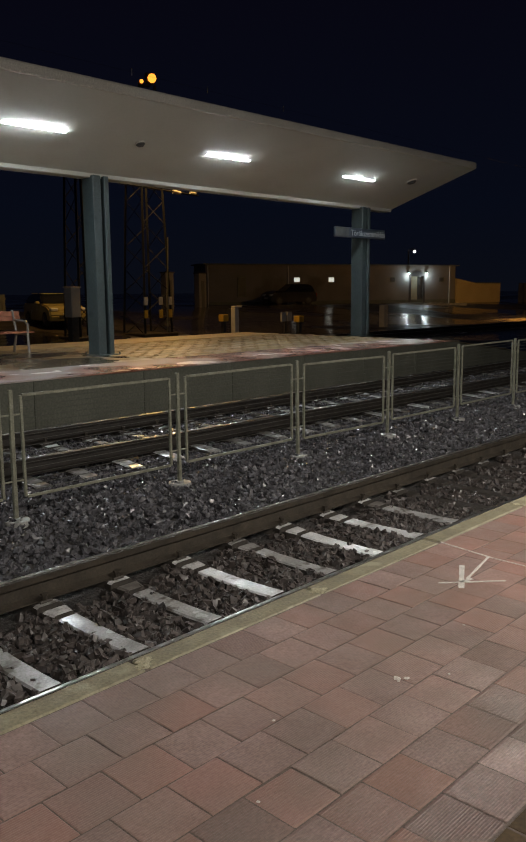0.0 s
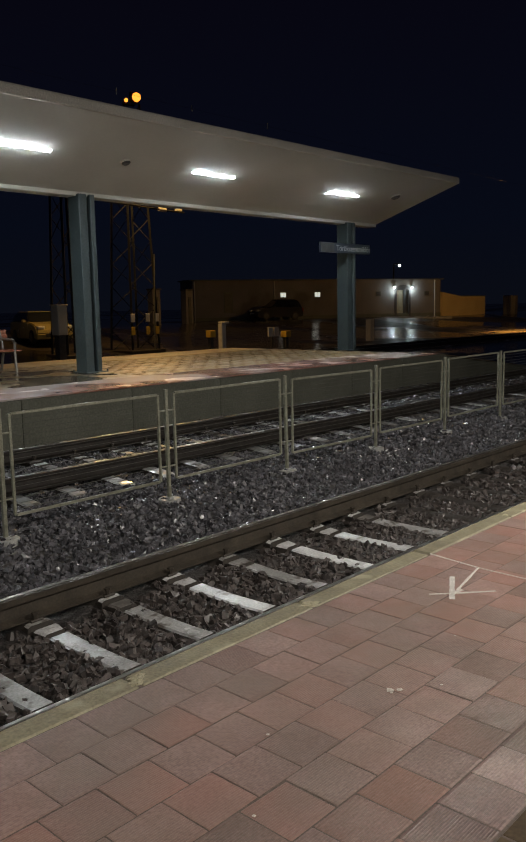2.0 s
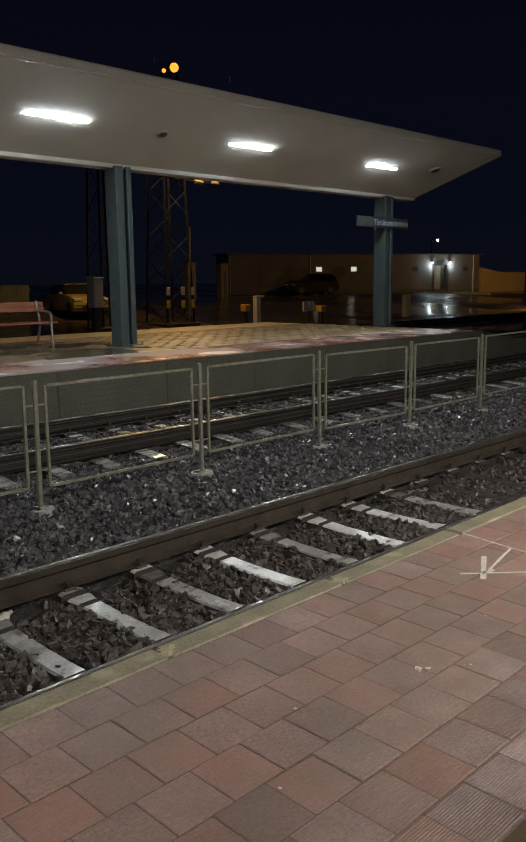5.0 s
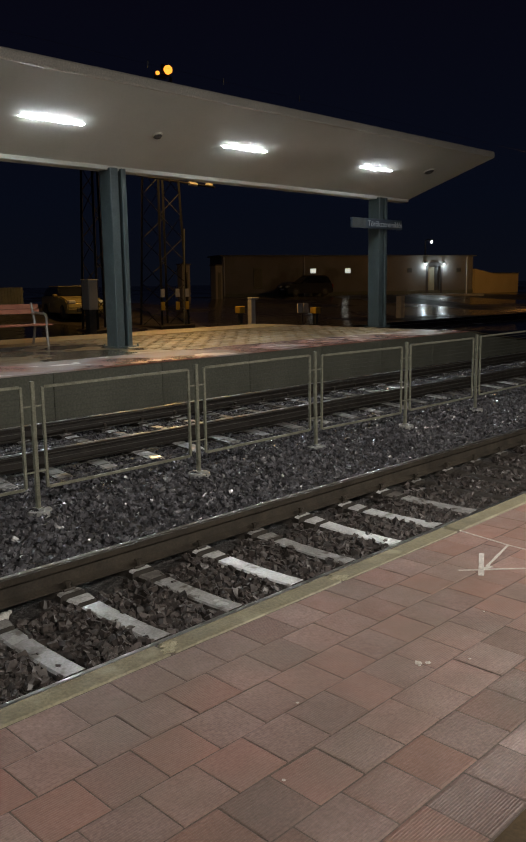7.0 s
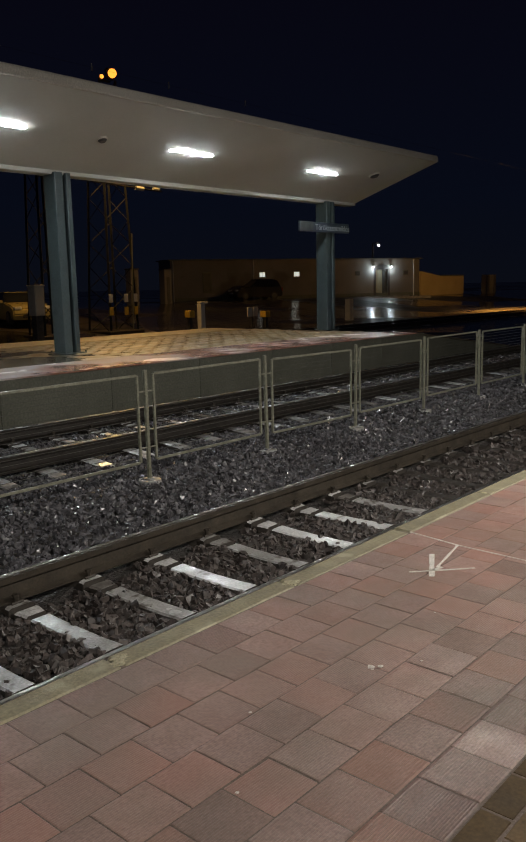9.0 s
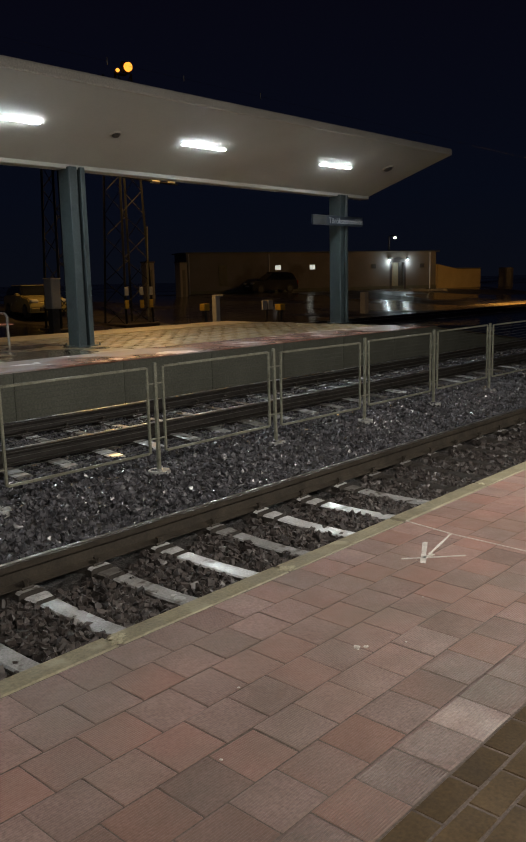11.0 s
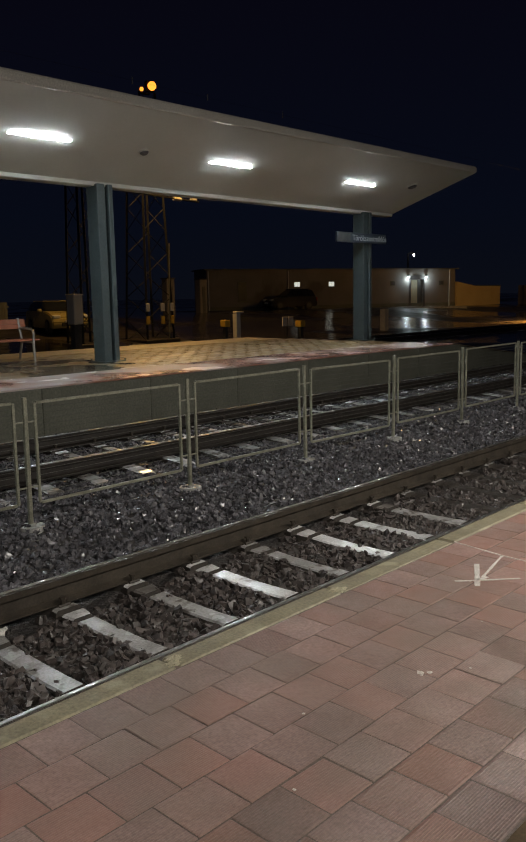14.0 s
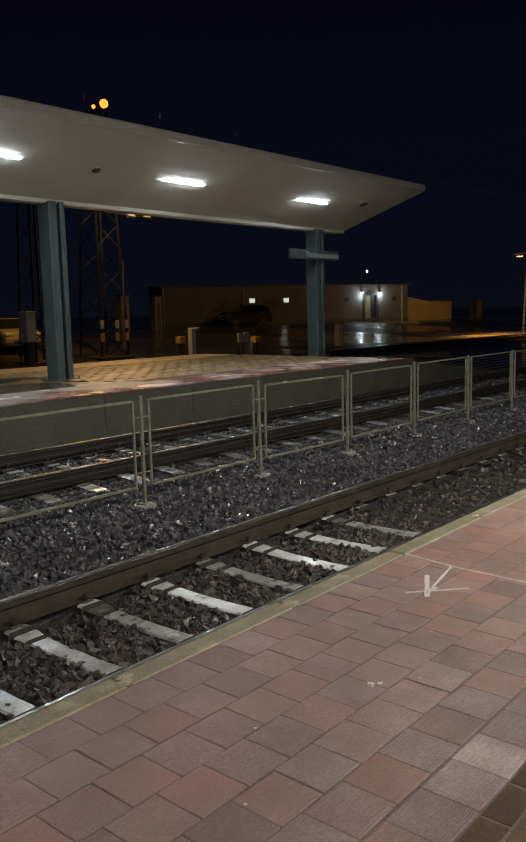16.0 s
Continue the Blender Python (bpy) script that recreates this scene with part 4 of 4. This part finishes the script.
def ribbed(ridge, ribs=13, w=0.1855):
    """A clay paver with ribs along x."""
    g = 0.002
    h = w / 2 - g
    ys, zs = [-h], [-0.002]
    step = (2 * h - 0.008) / ribs
    for i in range(ribs):
        y = -h + 0.004 + i * step
        ys += [y, y + step * 0.28, y + step * 0.62, y + step * 0.9]
        zs += [-ridge, 0.0, 0.0, -ridge]
    ys.append(h)
    zs.append(-0.002)
    n = len(ys)
    v, f = [], []
    for y, z in zip(ys, zs):
        v += [(-h, y, z - 0.0015), (-h + 0.003, y, z), (h - 0.003, y, z), (h, y, z - 0.0015)]
    for i in range(n - 1):
        for j in range(3):
            a = 4 * i + j
            f.append((a, a + 1, a + 5, a + 4))
    k = len(v)
    v += [(-h, -h, -0.03), (h, -h, -0.03), (h, h, -0.03), (-h, h, -0.03)]
    e = 4 * (n - 1)
    f += [(k, k + 1, 3, 0), (k + 2, k + 3, e, e + 3)]
    for i in range(n - 1):
        f.append((4 * i + 4, 4 * i, k, k + 3) if i == 0 else (4 * i + 4, 4 * i, 4 * i, 4 * i + 4))
    f = [q for q in f if len(set(q)) == 4]
    return np.array(v, float), np.array(f)


P = 0.1855
worn = ribbed(0.0004, 21)
PAVERS, DARK_PAVERS = ([arrays("paver", *ribbed(d, 21), m) for d in (0.0003, 0.0005, 0.0007, 0.0009, 0.0011, 0.0013)] for m in (CLAY, DARKCLAY))
rest_v, rest_f, kk = [], [], 0
for row in range(7):
    for col in range(-60, 130):
        x = 1.02 + (0.5 if row % 2 == 0 else 0.93) * P + P * col
        y = -P * (row + 0.5)
        tilt = (random.gauss(0, 0.16), random.gauss(0, 0.16), random.gauss(0, 0.4))
        dz = random.gauss(0, 0.0007)
        kind = min(5, max(0, round((0.3, 0.8, 1.5, 2.2, 2.9, 3.6, 4.3)[row] + random.gauss(0, 0.45))))
        if 0.25 < x < 8.1:
            # darker pavers become common in the rows away from the kerb
            p = part("paver", (DARK_PAVERS if random.random() < (0, 0, 0, 0.05, 0.3, 0.75, 0.85)[row] else PAVERS)[kind], None, near)
            p.matrix_basis = pose(x, y, dz, *tilt)
        else:
            v, f = worn
            rest_v.append(v + (x, y, dz))
            rest_f.append(f + kk)
            kk += len(v)
rest = new("far_pavers", arrays("far_pavers", np.concatenate(rest_v), np.concatenate(rest_f), CLAY))
rest.parent = near
tagged(rest, kind="stuff")
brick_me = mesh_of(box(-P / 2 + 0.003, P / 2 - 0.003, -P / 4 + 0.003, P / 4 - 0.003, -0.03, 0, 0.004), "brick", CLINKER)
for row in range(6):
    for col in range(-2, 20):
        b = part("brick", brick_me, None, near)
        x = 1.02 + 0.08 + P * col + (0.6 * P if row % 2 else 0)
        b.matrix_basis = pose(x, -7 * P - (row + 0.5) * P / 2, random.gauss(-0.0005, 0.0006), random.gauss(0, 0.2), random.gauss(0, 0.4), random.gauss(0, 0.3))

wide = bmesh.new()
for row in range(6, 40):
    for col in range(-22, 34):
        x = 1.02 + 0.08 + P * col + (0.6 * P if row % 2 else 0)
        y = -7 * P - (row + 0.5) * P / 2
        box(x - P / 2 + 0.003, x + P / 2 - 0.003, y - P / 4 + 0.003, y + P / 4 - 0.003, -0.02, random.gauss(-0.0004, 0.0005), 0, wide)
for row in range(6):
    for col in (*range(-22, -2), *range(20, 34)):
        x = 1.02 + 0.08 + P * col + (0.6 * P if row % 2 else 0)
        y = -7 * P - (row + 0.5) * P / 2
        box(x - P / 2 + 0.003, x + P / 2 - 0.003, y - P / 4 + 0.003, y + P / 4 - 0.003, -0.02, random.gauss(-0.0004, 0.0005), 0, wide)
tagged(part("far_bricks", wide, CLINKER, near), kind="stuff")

mark = thing("paint_mark", (3.3, -0.3, 0.0), "hand-drawn white tick and lines on the pavers", "marking")
for i, (a, b, w) in enumerate((((3.62, 0.02), (3.57, -0.30), 0.009), ((3.57, -0.30), (3.545, -0.95), 0.008), ((3.37, -0.26), (3.10, -0.41), 0.022), ((3.09, -0.30), (3.32, -0.51), 0.010), ((3.22, -0.37), (3.56, -0.295), 0.012), ((3.24, -0.385), (3.17, -0.37), 0.016))):
    d = Vector((b[0] - a[0], b[1] - a[1], 0))
    bm = bmesh.new()
    n = 14
    prev = None
    for k in range(n + 1):
        c = Vector((a[0] - 3.3, a[1] + 0.3, 0)) + d * k / n
        side_ = Vector((-d.y, d.x, 0)).normalized() * w * (0.5 + random.uniform(-0.14, 0.14))
        pair = [bm.verts.new(c + side_ + Vector((0, 0, z))) for z in (0.0022, -0.004)] + [bm.verts.new(c - side_ + Vector((0, 0, z))) for z in (0.0022, -0.004)]
        if prev:
            bm.faces.new((prev[0], pair[0], pair[2], prev[2]))
            bm.faces.new((prev[1], pair[1], pair[0], prev[0]))
            bm.faces.new((prev[2], pair[2], pair[3], prev[3]))
        prev = pair
    bmesh.ops.recalc_face_normals(bm, faces=bm.faces[:])
    part("stroke", bm, CHALK, mark)
for x, y, s in ((2.204, -0.675, 0.016), (2.225, -0.70, 0.012), (2.19, -0.69, 0.006), (1.72, -0.55, 0.007), (1.40, -0.79, 0.006), (2.75, -0.62, 0.006), (2.35, -0.79, 0.006)):
    bit = bmesh.new()
    bmesh.ops.create_icosphere(bit, subdivisions=1, radius=s)
    for v in bit.verts:
        v.co = (v.co.x * random.uniform(0.7, 1.3), v.co.y * random.uniform(0.6, 1.2), v.co.z * 0.16 + random.uniform(0, 0.1) * s)
    sc = thing("paper_scrap", (x, y, 0.003), "tiny white scrap of litter on the pavers", "litter", "scraps on the platform")
    part("scrap", bit, CHALK, sc)

# crumbling mortar at the kerb joints
for x, y in ((1.672, 0.035), (1.70, 0.065), (2.637, 0.05), (2.66, 0.03), (4.57, 0.05)):
    bm = bmesh.new()
    bmesh.ops.create_icosphere(bm, subdivisions=3, radius=1.0)
    for v in bm.verts:
        k = 0.75 + 0.6 * noise.noise(v.co * 2.2 + Vector((x * 7, y * 30, 0)))
        v.co = (v.co.x * 0.042 * k, v.co.y * 0.026 * k, v.co.z * 0.007 * k)
    p = part("mortar", bm, MORTAR, near, "pale crumbling mortar")
    p.location = (x, y, 0.003)

# litter on the track
lit = bmesh.new()
rod((-0.09, 0, 0), (0.05, 0, 0), 0.033, 10, lit)
rod((0.05, 0, 0), (0.10, 0, 0), 0.033, 10, lit, 0.012)
rod((0.10, 0, 0), (0.125, 0, 0), 0.014, 8, lit)
can = thing("plastic_bottle", (2.22, 2.44, -0.775), "crumpled pale plastic bottle lying beside the rail", "litter", turn=35)
part("bottle_body", lit, WHITE, can)

# contact wire over the yard track, with pale insulators
cw = thing("catenary_wire", (54.0, 20.2, 9.0), "thin dark overhead wire with small pale insulators", "wire")
part("wire", rod((0, 0, -0.6), (-72, 0, -0.35), 0.003, 5), BLACK, cw)
for x, z in ((-33.2, -0.47), (-29.1, -0.48), (-36.6, -0.46)):
    part("insulator", rod((x, 0, z - 0.12), (x, 0, z + 0.10), 0.022, 6), WHITE, cw, "pale insulator")

# the station behind the viewer: wall, roof and lamps
wall_s = new("wall_station", mesh_of(box(-30, 40, -8.3, -8.0, -0.03, 4.2), "wall_station", PLASTER))
tagged(wall_s, "plain plastered station wall behind the platform", "wall", kind="structure")
roof_s = new("ceiling_station", mesh_of(box(-30, 40, -8.3, -1.6, 3.6, 3.8), "ceiling_station", SOFFIT))
tagged(roof_s, "plain platform roof of the station", "roof", kind="structure")
for lx, ly in ((5.6, -2.0), (0.6, -5.6), (-4.6, -3.4), (11.4, -2.6)):
    t = thing("tube_lamp", (lx, ly, 3.6), "fluorescent tube lamp under the station roof", "lamp", "lamps under the station roof")
    part("housing", box(-0.65, 0.65, -0.11, 0.11, -0.18, 0.0, 0.01), WHITE, t)
